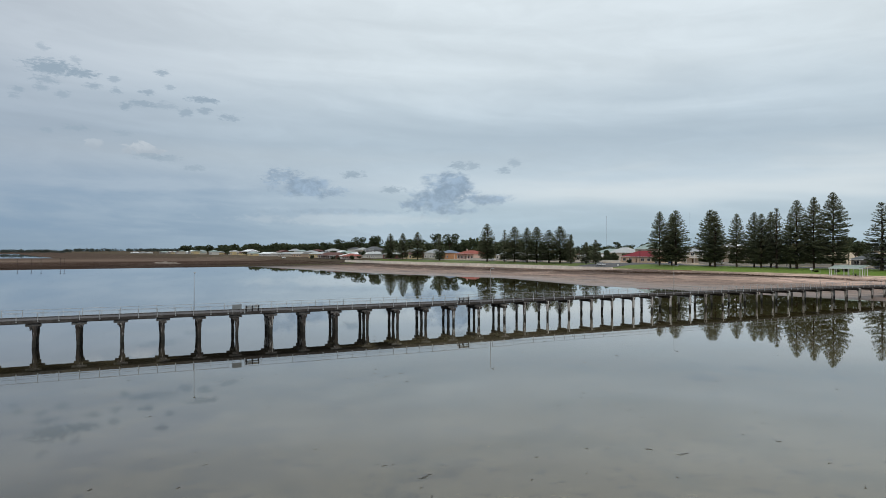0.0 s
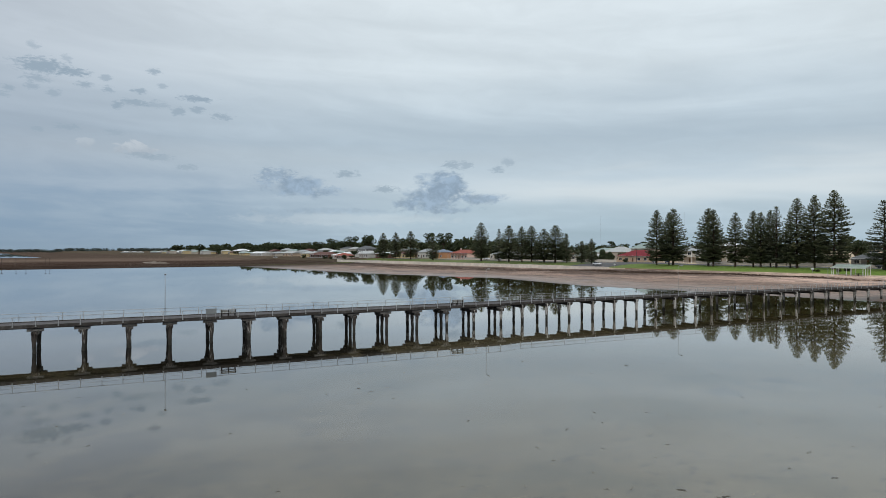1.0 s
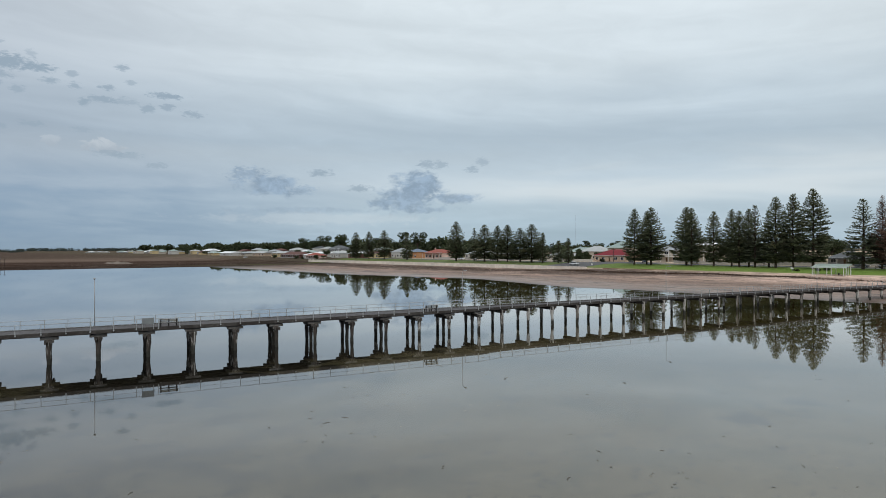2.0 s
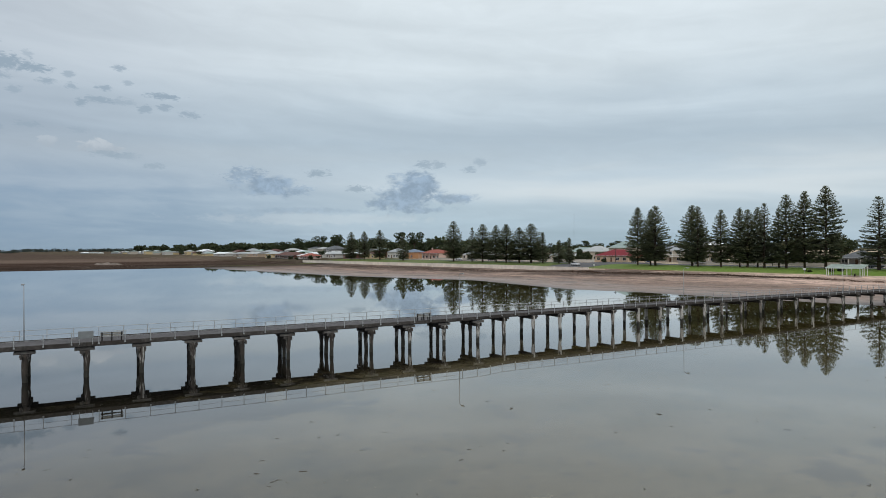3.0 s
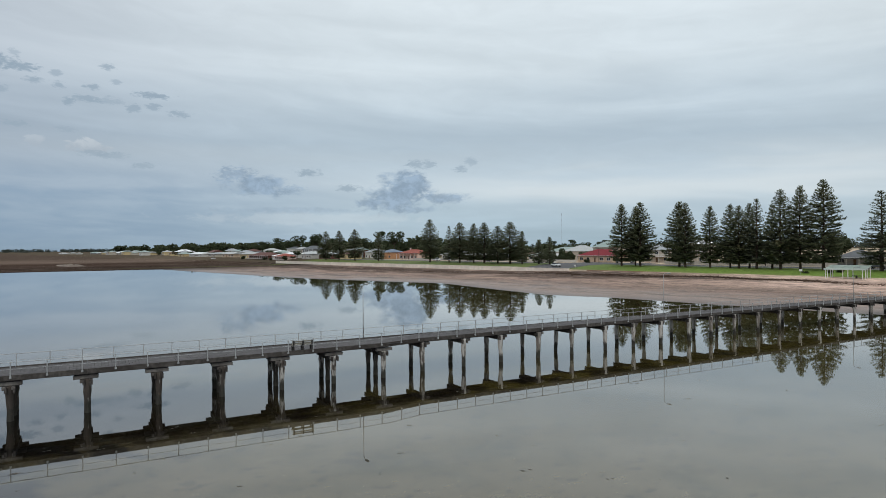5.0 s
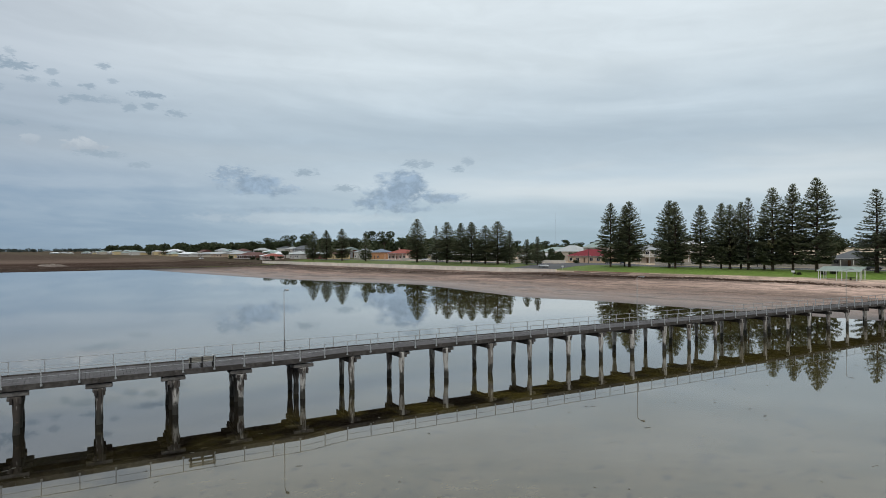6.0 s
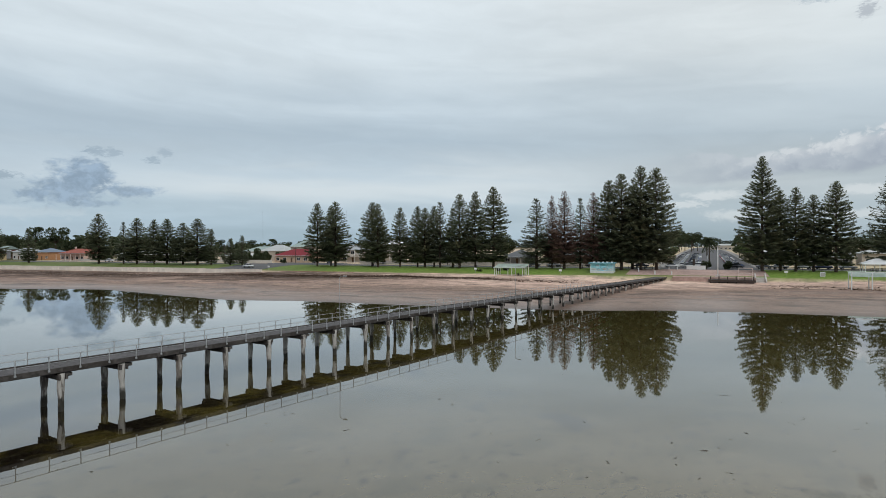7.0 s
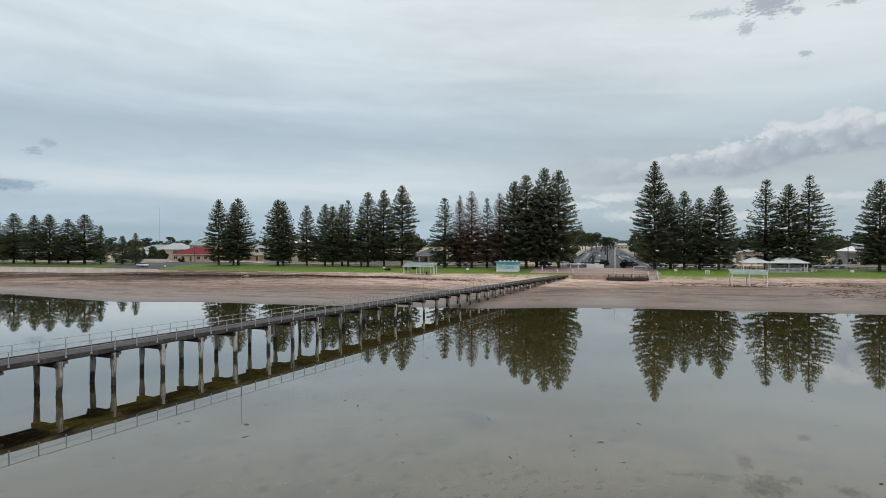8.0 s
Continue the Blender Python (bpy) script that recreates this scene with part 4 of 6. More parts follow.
# kind, u, v, top height above the water, breadth
ROW = (
    ("b", 243, 392.7, 22.7, 1.19), ("a", 243, 375.8, 22.7, 1.03), ("b", 243, 357.0, 23.1, 1.24), ("g", 243, 331.1, 20.2, 1.08), ("b", 243, 283.0, 26.4, 1.24),
    ("d", 243, 267.5, 22.3, 0.97), ("b", 243, 259.2, 23.9, 1.35), ("a", 243, 249.0, 23.0, 1.03), ("a", 243, 241.6, 23.2, 1.24), ("b", 243, 232.5, 21.3, 1.30), ("b", 243, 224.5, 23.0, 1.46),
    ("g", 243, 217.1, 18.5, 0.85), ("g", 244, 208.0, 14.5, 1.08), ("g", 243, 201.1, 15.6, 0.85),
    ("c", 243, 165.1, 27.8, 0.86), ("b", 247, 161.6, 26.8, 0.75), ("b", 243, 157.0, 27.9, 1.2), ("a", 246, 142.8, 27.4, 1.15), ("b", 242, 138.4, 26.6, 1.0), ("b", 243, 129.8, 25.0, 0.95),
    ("c", 245, 123.8, 25.5, 0.8), ("b", 243, 120.0, 24.6, 1.0), ("a", 247, 118.2, 25.4, 0.9), ("d", 243, 114.2, 26.5, 1.05), ("d", 246, 110.5, 24.5, 0.9),
    ("b", 242, 106.5, 29.0, 1.05), ("a", 245, 101.8, 29.9, 0.9), ("a", 242, 94.3, 30.9, 1.08),
    ("d", 243, 79.8, 26.6, 1.35), ("e", 246, 75.3, 27.7, 0.75), ("e", 242, 70.4, 28.7, 1.05), ("d", 245, 65.9, 26.5, 0.9), ("e", 242, 61.2, 27.9, 0.95),
    ("a", 243, 56.6, 31.5, 1.1), ("b", 242, 52.7, 33.4, 1.15), ("c", 243, 47.0, 35.7, 1.0), ("c", 243, 42.5, 34.9, 1.05), ("b", 248, 50.0, 30.0, 1.2),
    ("h", 242, 13.7, 36.3, 1.0), ("b", 246, 8.8, 27.0, 1.0), ("b", 243, 5.2, 27.4, 0.9), ("b", 244, 0.7, 25.3, 1.0), ("c", 243, -4.5, 28.7, 1.0),
    ("d", 244, -17.6, 30.3, 1.5), ("c", 243, -23.3, 28.8, 0.98), ("f", 242, -28.3, 31.3, 1.12), ("c", 243, -46.4, 29.5, 1.05), ("a", 243, -53.5, 26.0, 1.1), ("a", 244, -72.0, 27.0, 1.1),
)
rt = random.Random(3)
used = set()
for kind_, u, v, top, broad in ROW:
    s = (top - gz(u, v)) / NATIVE[kind_]
    ob = PINES[kind_]
    m = tpose(u, v, turn=rt.uniform(0, 360) if kind_ != "f" else 0.0)
    if kind_ in used:
        ob = copy_thing(ob, m)
    else:
        used.add(kind_)
        ob.matrix_basis = m
    ob.scale = (broad * s ** 0.5, broad * s ** 0.5, s)


def gum(name, label, seed, mat, height=11.0, wide=5.0, blobs=9, leaves=1500, flat=0.6, group="gum trees behind the houses", category="tree", stem=0.45):
    """Spreading tree: forked trunk and a ragged crown of leaf clumps with gaps."""
    r = np.random.RandomState(seed)
    ob = thing(name, pose(0, 0, 0), label, category, group)
    bm = bmesh.new()
    tube(bm, [(0, 0, -0.4), (0.1, 0, height * 0.25), (0.0, 0.15, height * stem)], [0.30, 0.22, 0.16], 7)
    C, A, S = [], [], []
    for b in range(blobs):
        a, d = r.uniform(0, 6.28), wide * 0.62 * math.sqrt(r.rand())
        c = np.array([math.cos(a) * d, math.sin(a) * d, height * r.uniform(stem + 0.1, 0.86) - 0.25 * d * 0.3])
        rad = wide * r.uniform(0.26, 0.46)
        tube(bm, [(0, 0.1, height * stem), tuple(c * np.array([0.55, 0.55, 0.0]) + np.array([0, 0, (height * stem + c[2]) / 2])), tuple(c)], [0.13, 0.08, 0.03], 5, cap=False)
        k = leaves // blobs
        p = r.normal(0, 1, (k, 3))
        p /= np.linalg.norm(p, axis=1)[:, None]
        p *= (rad * r.uniform(0.55, 1.05, k) ** 0.6)[:, None]
        p[:, 2] *= flat
        C.append(c + p)
        o = p / (np.linalg.norm(p, axis=1)[:, None] + 1e-6) + r.normal(0, 0.7, (k, 3)) + np.array([0, 0, -0.25])
        o /= np.linalg.norm(o, axis=1)[:, None]
        A.append(o * r.uniform(0.4, 0.9, k)[:, None])
        n = np.cross(o, r.normal(0, 1, (k, 3)))
        n /= np.linalg.norm(n, axis=1)[:, None]
        S.append(n * r.uniform(0.25, 0.5, k)[:, None])
    part("trunk", bm, TRUNK, ob)
    place("crown", quads_mesh("crown", np.concatenate(C), np.concatenate(A), np.concatenate(S), mat), ob)
    return ob


GUMS = [gum("gum_tree", "spreading dark green gum tree behind the houses", 11, LEAVES, 12, 6.5, 11, 2000),
        gum("gum_tree", "round dense green tree in a house garden", 12, LEAVES, 9, 5.0, 9, 1600, flat=0.85, stem=0.3),
        gum("gum_tree", "tall ragged gum tree with an open crown", 13, LEAVES, 15, 5.5, 8, 1500, flat=0.6),
        gum("gum_tree", "bright green leafy street tree", 14, LEAVES_BRIGHT, 8, 4.5, 9, 1500, flat=0.8, stem=0.3),
        gum("garden_shrub", "low rounded dark green shrub in a front garden", 15, LEAVES, 3.2, 2.4, 8, 700, flat=0.9, stem=0.15, group="garden shrubs", category="shrub")]
seen_gum = set()


def plant(i, u, v, s=1.0, tall=1.0):
    m = tpose(u, v, turn=rt.uniform(0, 360))
    if i in seen_gum:
        ob = copy_thing(GUMS[i], m)
    else:
        seen_gum.add(i)
        ob = GUMS[i]
        ob.matrix_basis = m
    ob.scale = (s, s, s * tall)


for i, u, v, s, tall in (
    (0, 535, 442, 1.26, 0.90), (2, 540, 419, 1.14, 0.90), (0, 535, 400, 1.08, 0.90), (2, 545, 382, 1.08, 0.90), (1, 530, 365, 1.37, 0.90), (0, 550, 392, 1.14, 0.90),
    (0, 525, 474, 1.26, 0.95), (1, 517, 499, 1.60, 0.99), (0, 523, 528, 1.37, 0.99), (2, 527, 552, 1.37, 0.99), (0, 525, 579, 1.49, 1.08), (0, 523, 608, 1.49, 1.12), (2, 530, 632, 1.37, 0.99), (0, 527, 656, 1.43, 1.08),
    (0, 328, 432, 1.4, 1.3), (2, 330, 456, 1.3, 1.2), (0, 330, 480, 1.3, 1.1), (0, 335, 505, 1.3, 1.15), (2, 330, 534, 1.2, 1.0), (0, 330, 562, 1.4, 1.35), (2, 338, 580, 1.3, 1.1), (0, 330, 600, 1.4, 1.3), (1, 335, 625, 1.7, 1.3), (0, 338, 660, 1.4, 1.2),
    (0, 342, 700, 1.4, 1.0), (1, 345, 725, 1.5, 1.1), (0, 352, 745, 1.4, 1.0),
    (1, 300, 186, 1.1, 1.0), (0, 318, 176, 1.0, 1.0), (1, 305, 150, 1.1, 1.0), (0, 316, 132, 1.1, 1.0), (2, 320, 118, 1.0, 0.9), (1, 300, 108, 1.3, 1.1), (0, 322, 98, 1.0, 1.0), (1, 292, 86, 1.3, 1.1), (0, 310, 74, 1.0, 1.0),
    (1, 300, 62, 1.4, 1.2), (0, 320, 50, 1.0, 1.0), (1, 640, 60, 1.6, 1.3), (0, 660, 48, 1.2, 1.1), (1, 650, 38, 1.5, 1.2), (1, 620, 66, 1.5, 1.2), (1, 400, 54, 0.6, 0.8),
    (1, 330, 2, 1.1, 1.0), (0, 330, -12, 1.0, 1.0), (1, 320, -27, 1.3, 1.1), (0, 335, -40, 1.1, 1.0), (0, 325, -62, 1.0, 1.0), (1, 322, -72, 1.4, 1.1), (0, 340, -85, 1.2, 1.1), (1, 345, -52, 1.3, 1.15), (0, 330, -100, 1.2, 1.0),
    (3, 310, 48, 0.5, 0.8), (0, 560, 38, 1.25, 1.05), (0, 505, 47, 1.1, 0.95), (1, 488, 51, 1.4, 1.05), (0, 522, 53, 1.2, 0.95), (0, 575, 43, 1.15, 1.1), (0, 600, 34, 1.1, 1.1), (1, 585, 50, 1.7, 1.4), (1, 540, 46, 1.3, 1.2), (3, 300, 11, 0.7, 0.9), (3, 345, 10, 0.8, 1.0), (3, 400, 9, 0.9, 1.0), (3, 380, 10, 0.8, 1.0),
    (4, 280, 224, 1.6, 1.3), (4, 279, 230, 1.5, 1.2), (4, 281, 236, 1.4, 1.2), (1, 284, 247, 0.7, 0.7), (4, 281, 254, 1.5, 1.3), (1, 296, 222, 0.8, 0.8), (4, 279, 218, 1.5, 1.1), (4, 272, 222, 1.0, 1.0), (4, 271, 217, 1.2, 1.0), (4, 270, 213, 1.0, 0.9), (4, 272, 229, 1.3, 1.1), (4, 268, 200, 0.7, 0.8), (4, 232, 96, 0.5, 0.5), (4, 234, 90, 0.6, 0.5), (4, 236, 88, 0.7, 0.6),
    (4, 276, 300, 1.2, 1.0), (4, 278, 320, 1.1, 1.0), (4, 280, 128, 1.2, 1.0), (4, 275, 112, 1.2, 1.0), (4, 268, -38, 1.1, 0.8), (4, 272, -58, 1.3, 0.8), (4, 275, -66, 1.3, 0.9), (4, 250, 28.4, 0.85, 1.0), (4, 251, 22.2, 0.85, 0.95),
    (1, 262, 470, 0.9, 0.9), (1, 268, 515, 0.8, 0.8), (1, 262, 430, 0.9, 0.9), (0, 268, 440, 0.8, 0.8), (4, 240, 447, 1.1, 1.0), (1, 243, 440, 0.6, 0.6), (4, 238, 466, 0.8, 0.8), (4, 239, 478, 0.9, 0.9), (4, 240, 522, 1.1, 0.9), (1, 280, 560, 0.9, 0.9), (1, 290, 640, 1.0, 0.9), (4, 280, 700, 1.4, 1.2), (1, 290, 760, 1.0, 1.0), (1, 300, 960, 1.2, 1.0),
):
    plant(i, u, v, s, tall)

# ---------------------------------------------------------------- roads, paths and walls
ASPHALT = material("worn asphalt", (0.085, 0.083, 0.085), 0.9, 0.2, 1.2, bump=0.3, second=(0.12, 0.115, 0.115))
PAVING = material("pinkish paving", (0.44, 0.305, 0.26), 0.9, 0.2, 1.2, second=(0.27, 0.19, 0.165))
FOOTPATH = material("grey footpath", (0.27, 0.255, 0.24), 0.9, 0.15, 2.0)
LINE = material("white road paint", (0.62, 0.62, 0.60), 0.8, 0.1, 3.0)
SEAWALL = material("pale seawall concrete", (0.74, 0.66, 0.57), 0.9, 0.12, 0.8, bump=0.3, second=(0.58, 0.51, 0.44))
DARK_TIMBER = material("dark wet timber", (0.06, 0.045, 0.038), 0.85, 0.3, 4.0, bump=0.4)


def strip(name, u0, u1, v0, v1, lift, mat, label, thick=0.12, kind="structure", category="road"):
    """A made surface that follows the ground, with an edge."""
    us = sorted({u0, u1, *[q for q in [226 + q - 76 for q in BQ] + [300, 400, 510, 910, 1350] if u0 < q < u1]})
    verts, faces = [], []
    for u in us:
        for v in (v0, v1):
            x, y = town(u, v)
            z = gz(max(u, 226.0), v) + lift
            verts += [(x, y, z), (x, y, z - thick)]
    for i in range(len(us) - 1):
        a = i * 4
        faces += [(a, a + 4, a + 6, a + 2), (a, a + 1, a + 5, a + 4), (a + 2, a + 6, a + 7, a + 3)]
    faces += [(0, 2, 3, 1), (len(verts) - 4, len(verts) - 3, len(verts) - 1, len(verts) - 2)]
    return tagged(new(name, mesh(name, verts, faces, mat)), label, category, kind=kind)


strip("road", 253, 262, -160, 14.0, 0.05, ASPHALT, "grey asphalt road behind the pines")
strip("road", 253, 262, 41, 420, 0.05, ASPHALT, "grey asphalt road behind the pines")
strip("road", 247, 1600, 14.0, 41, 0.06, ASPHALT, "wide asphalt main street with parked cars")
strip("road", 262, 276, 168, 205, 0.055, ASPHALT, "asphalt side street in front of the houses")
strip("road", 229, 253, 180, 203, 0.055, ASPHALT, "asphalt ramp down to the seawall")
strip("footpath", 250.2, 252.2, 41.2, 164, 0.05, FOOTPATH, "narrow grey footpath beside the road", category="path")
strip("footpath", 250.2, 252.2, -160, 13.8, 0.05, FOOTPATH, "narrow grey footpath beside the road", category="path")
for v0 in (41.0, 11.2):
    strip("footpath", 262.2, 900, v0, v0 + 2.8, 0.16, FOOTPATH, "grey kerbed footpath along the main street", category="path")
strip("plaza", 229, 247, 13.0, 50, 0.05, PAVING, "pinkish paved plaza at the head of the jetty", thick=0.5, category="pavement")
for k in range(24):
    strip("trim", 262 + 14 * k, 268 + 14 * k, 27.2, 27.5, 0.075, LINE, "white dashed centre line of the street", thick=0.01, category="road marking")


def wall_run(name, u0, u1, v0, v1, z0, z1, mat, label, step=8.0, category="wall"):
    """A low wall in cast lengths with a coping."""
    ob = thing(name, pose(0, 0, 0), label, category)
    n = max(1, int(math.hypot(u1 - u0, v1 - v0) / step))
    ang = math.atan2(v1 - v0, u1 - u0)
    L = math.hypot(u1 - u0, v1 - v0) / n
    me = bpy.data.meshes.new("wall_panel")
    bm = boxed(0.01, L - 0.01, -0.16, 0.16, z0, z1 - 0.1)
    box(bm, 0.0, L - 0.006, -0.22, 0.22, z1 - 0.1, z1, bevel=0.02)
    bm.to_mesh(me)
    bm.free()
    me.materials.append(mat)
    for i in range(n):
        x, y = town(u0 + (u1 - u0) * i / n, v0 + (v1 - v0) * i / n)
        place("wall_panel", me, ob, pose(x, y, 0, 0, 0, math.degrees(TOWN + ang)))
    return ob


wall_run("seawall", 225.0, 225.0, 203, 430, 0.6, 3.05, SEAWALL, "pale concrete seawall between mud and lawn")
wall_run("seawall", 224.2, 225.0, 176, 203, 0.6, 2.9, SEAWALL, "pale concrete ramp wall dropping to the beach")
wall_run("retaining_wall", 224.6, 224.6, 138, 168, 1.5, 2.5, material("red-brown sleepers", (0.27, 0.135, 0.085), 0.9, 0.25, 2.0), "low red-brown retaining wall below the lawn", step=2.4)
wall_run("retaining_wall", 222.6, 222.6, 16.6, 37, 1.0, 2.55, PAVING, "pink rendered wall at the plaza edge", step=5)
ob = thing("terrace", tpose(225.9, 26.8, 0), "pinkish paved terrace behind the beach wall", "pavement")
part("slab", boxed(-3.1, 3.1, -10.2, 10.2, 1.2, 2.62), PAVING, ob)

# timber landing beside the jetty head
ob = thing("landing_stage", tpose(221.0, 22.5, 0.35), "low dark timber landing with a tubular frame", "landing")
part("deck", boxed(-3, 1.5, -5.5, 5.5, 1.62, 1.85, bevel=0.03), DARK_TIMBER, ob)
for k in range(6):
    part("pylon", tube(bmesh.new(), [(-2.8, -5 + 2 * k, 0.9), (-2.8, -5 + 2 * k, 2.75)], 0.13, 8), DARK_TIMBER, ob)
part("fascia", boxed(-3.1, -2.95, -5.5, 5.5, 1.25, 1.85), DARK_TIMBER, ob)
for a in ((-3.9, -1.2), ):
    bm = tube(bmesh.new(), [(-2.5, -4.8, 1.85), (-2.5, -4.8, 4.9), (-2.5, -1.6, 4.9), (-2.5, -1.6, 1.85)], 0.10, 6)
    tube(bm, [(-2.5, -4.8, 3.6), (-2.5, -1.6, 3.6)], 0.05, 6)
    part("frame", bm, material("pale rusty tube", (0.74, 0.62, 0.56), 0.7, 0.2, 4.0), ob)
ob = thing("steps", tpose(225.5, 15.4, 0), "pale concrete steps from the plaza to the sand", "steps")
for k in range(7):
    part("step", boxed(-2.6 + 0.36 * k, -2.24 + 0.36 * k, -1.1, 1.1, 0.9, 1.45 + 0.2 * k, bevel=0.015), CONCRETE, ob)
for s in (-1.3, 1.1):
    bm = bmesh.new()
    rows = [[bm.verts.new((x, y, z)) for x, z in ((-3.4, 1.0), (-3.4, 1.8), (1.2, 3.7), (1.2, 1.0))] for y in (s, s + 0.3)]
    for i in range(4):
        bm.faces.new((rows[0][i], rows[0][(i + 1) % 4], rows[1][(i + 1) % 4], rows[1][i]))
    bm.faces.new(rows[0][::-1])
    bm.faces.new(rows[1])
    part("side_wall", bm, CONCRETE, ob)


# ---------------------------------------------------------------- houses
def roof_mesh(w, d, z0, z1, over, gable=False):
    """Hip or gable roof with thickness; w along local y, d along local x."""
    bm = bmesh.new()
    hx, hy = d / 2 + over, w / 2 + over
    if gable:
        ridge = [(0, -hy), (0, hy)]
    elif w >= d:
        ridge = [(0, -(hy - hx)), (0, hy - hx)]
    else:
        ridge = [(-(hx - hy), 0), (hx - hy, 0)]
    th = 0.16
    c = [bm.verts.new(p) for p in ((-hx, -hy, z0), (hx, -hy, z0), (hx, hy, z0), (-hx, hy, z0))]
    l = [bm.verts.new(p) for p in ((-hx, -hy, z0 - th), (hx, -hy, z0 - th), (hx, hy, z0 - th), (-hx, hy, z0 - th))]
    a, b = [bm.verts.new((x, y, z1)) for x, y in ridge]
    if w >= d or gable:
        bm.faces.new((c[0], c[1], a))
        bm.faces.new((c[1], c[2], b, a))
        bm.faces.new((c[2], c[3], b))
        bm.faces.new((c[3], c[0], a, b))
    else:
        bm.faces.new((c[0], c[1], b, a))
        bm.faces.new((c[1], c[2], b))
        bm.faces.new((c[2], c[3], a, b))
        bm.faces.new((c[3], c[0], a))
    for i in range(4):
        j = (i + 1) % 4
        bm.faces.new((c[i], l[i], l[j], c[j]))
    bm.faces.new((l[0], l[3], l[2], l[1]))
    return bm


def window(parent, x, y, z, w, h, wide=1):
    """A framed window let into the sea-facing wall (local -x)."""
    bm = bmesh.new()
    t = 0.07
    box(bm, x - 0.06, x + 0.02, y - w / 2 - t, y - w / 2, z, z + h)
    box(bm, x - 0.06, x + 0.02, y + w / 2, y + w / 2 + t, z, z + h)
    box(bm, x - 0.06, x + 0.02, y - w / 2 - t, y + w / 2 + t, z + h, z + h + t)
    box(bm, x - 0.10, x + 0.02, y - w / 2 - t, y + w / 2 + t, z - t, z)
    box(bm, x - 0.05, x + 0.01, y - 0.025, y + 0.025, z, z + h)
    f = part("window", bm, WHITE, parent)
    part("pane", boxed(x - 0.02, x - 0.008, y - w / 2, y + w / 2, z, z + h), GLASS, f)


def house(u, v, w, d, eave, ridge, wall, roof, label, storeys=1, verandah=False, gable=False, chimney=False, turn=0.0, name="house", door=True, solar=False, balcony=False):
    """A house facing the sea: walls on the ground, roof, windows, door, verandah."""
    g = gz(u, v)
    ob = thing(name, tpose(u, v, g, turn), label, "house", "houses along the foreshore")
    H = eave - g
    part("wall", boxed(-d / 2, d / 2, -w / 2, w / 2, -0.4, H), wall, ob)
    if gable:
        bm = bmesh.new()
        for s in (-1, 1):
            vs = [bm.verts.new(p) for p in ((-d / 2, s * w / 2, H), (d / 2, s * w / 2, H), (0, s * w / 2, ridge - g - 0.3))]
            vs2 = [bm.verts.new((p.co.x, p.co.y - s * 0.15, p.co.z)) for p in vs]
            bm.faces.new(vs)
            bm.faces.new(vs2[::-1])
        part("gable_wall", bm, wall, ob)
    part("roof", roof_mesh(w, d, H + 0.15, ridge - g, 0.55, gable), roof, ob)
    part("gutter", boxed(-d / 2 - 0.66, -d / 2 - 0.55, -w / 2 - 0.55, w / 2 + 0.55, H - 0.02, H + 0.12), WHITE, ob)
    per = H / storeys
    n = max(2, int(w / 3.4))
    for s in range(storeys):
        for k in range(n):
            y = -w / 2 + (k + 0.5) * w / n
            if s == 0 and door and k == n // 2:
                dr = part("door", boxed(-d / 2 - 0.05, -d / 2 + 0.02, y - 0.45, y + 0.45, 0.1, 2.15), material("brown door", (0.13, 0.08, 0.05), 0.6), ob)
                part("handle", boxed(-d / 2 - 0.09, -d / 2 - 0.05, y + 0.3, y + 0.36, 1.0, 1.15), LAMP_STEEL, dr)
            else:
                window(ob, -d / 2, y, s * per + 0.9, min(1.7, w / n * 0.55), min(1.3, per - 1.4))
    if verandah:
        part("verandah_roof", boxed(-d / 2 - 2.6, -d / 2 + 0.02, -w / 2, w / 2, H - 0.35, H - 0.22), roof, ob)
        part("verandah_floor", boxed(-d / 2 - 2.5, -d / 2, -w / 2, w / 2, -0.3, 0.12), CONCRETE, ob)
        k = max(3, int(w / 3.5))
        for i in range(k + 1):
            y = -w / 2 + 0.1 + (w - 0.2) * i / k
            part("verandah_post", boxed(-d / 2 - 2.5, -d / 2 - 2.36, y - 0.07, y + 0.07, 0.12, H - 0.35), WHITE, ob)
    if balcony:
        part("balcony_floor", boxed(-d / 2 - 2.0, -d / 2, -w / 2, w / 2, per - 0.12, per + 0.05), WHITE, ob)
        bm = bmesh.new()
        for i in range(int(w / 0.6) + 1):
            y = -w / 2 + i * 0.6
            box(bm, -d / 2 - 2.0, -d / 2 - 1.96, y, y + 0.04, per + 0.05, per + 1.0)
        box(bm, -d / 2 - 2.02, -d / 2 - 1.94, -w / 2, w / 2, per + 1.0, per + 1.06)
        part("balcony_railing", bm, WHITE, ob)
        for i in range(4):
            y = -w / 2 + 0.1 + (w - 0.2) * i / 3
            part("balcony_post", boxed(-d / 2 - 1.98, -d / 2 - 1.85, y - 0.07, y + 0.07, -0.2, H), WHITE, ob)
    if chimney:
        ch = part("chimney", boxed(-0.4, 0.3, w * 0.22, w * 0.22 + 0.7, H, ridge - g + 1.0, bevel=0.02), wall, ob)
        part("chimney_cap", boxed(-0.5, 0.4, w * 0.22 - 0.1, w * 0.22 + 0.8, ridge - g + 0.85, ridge - g + 1.02), WHITE, ch)
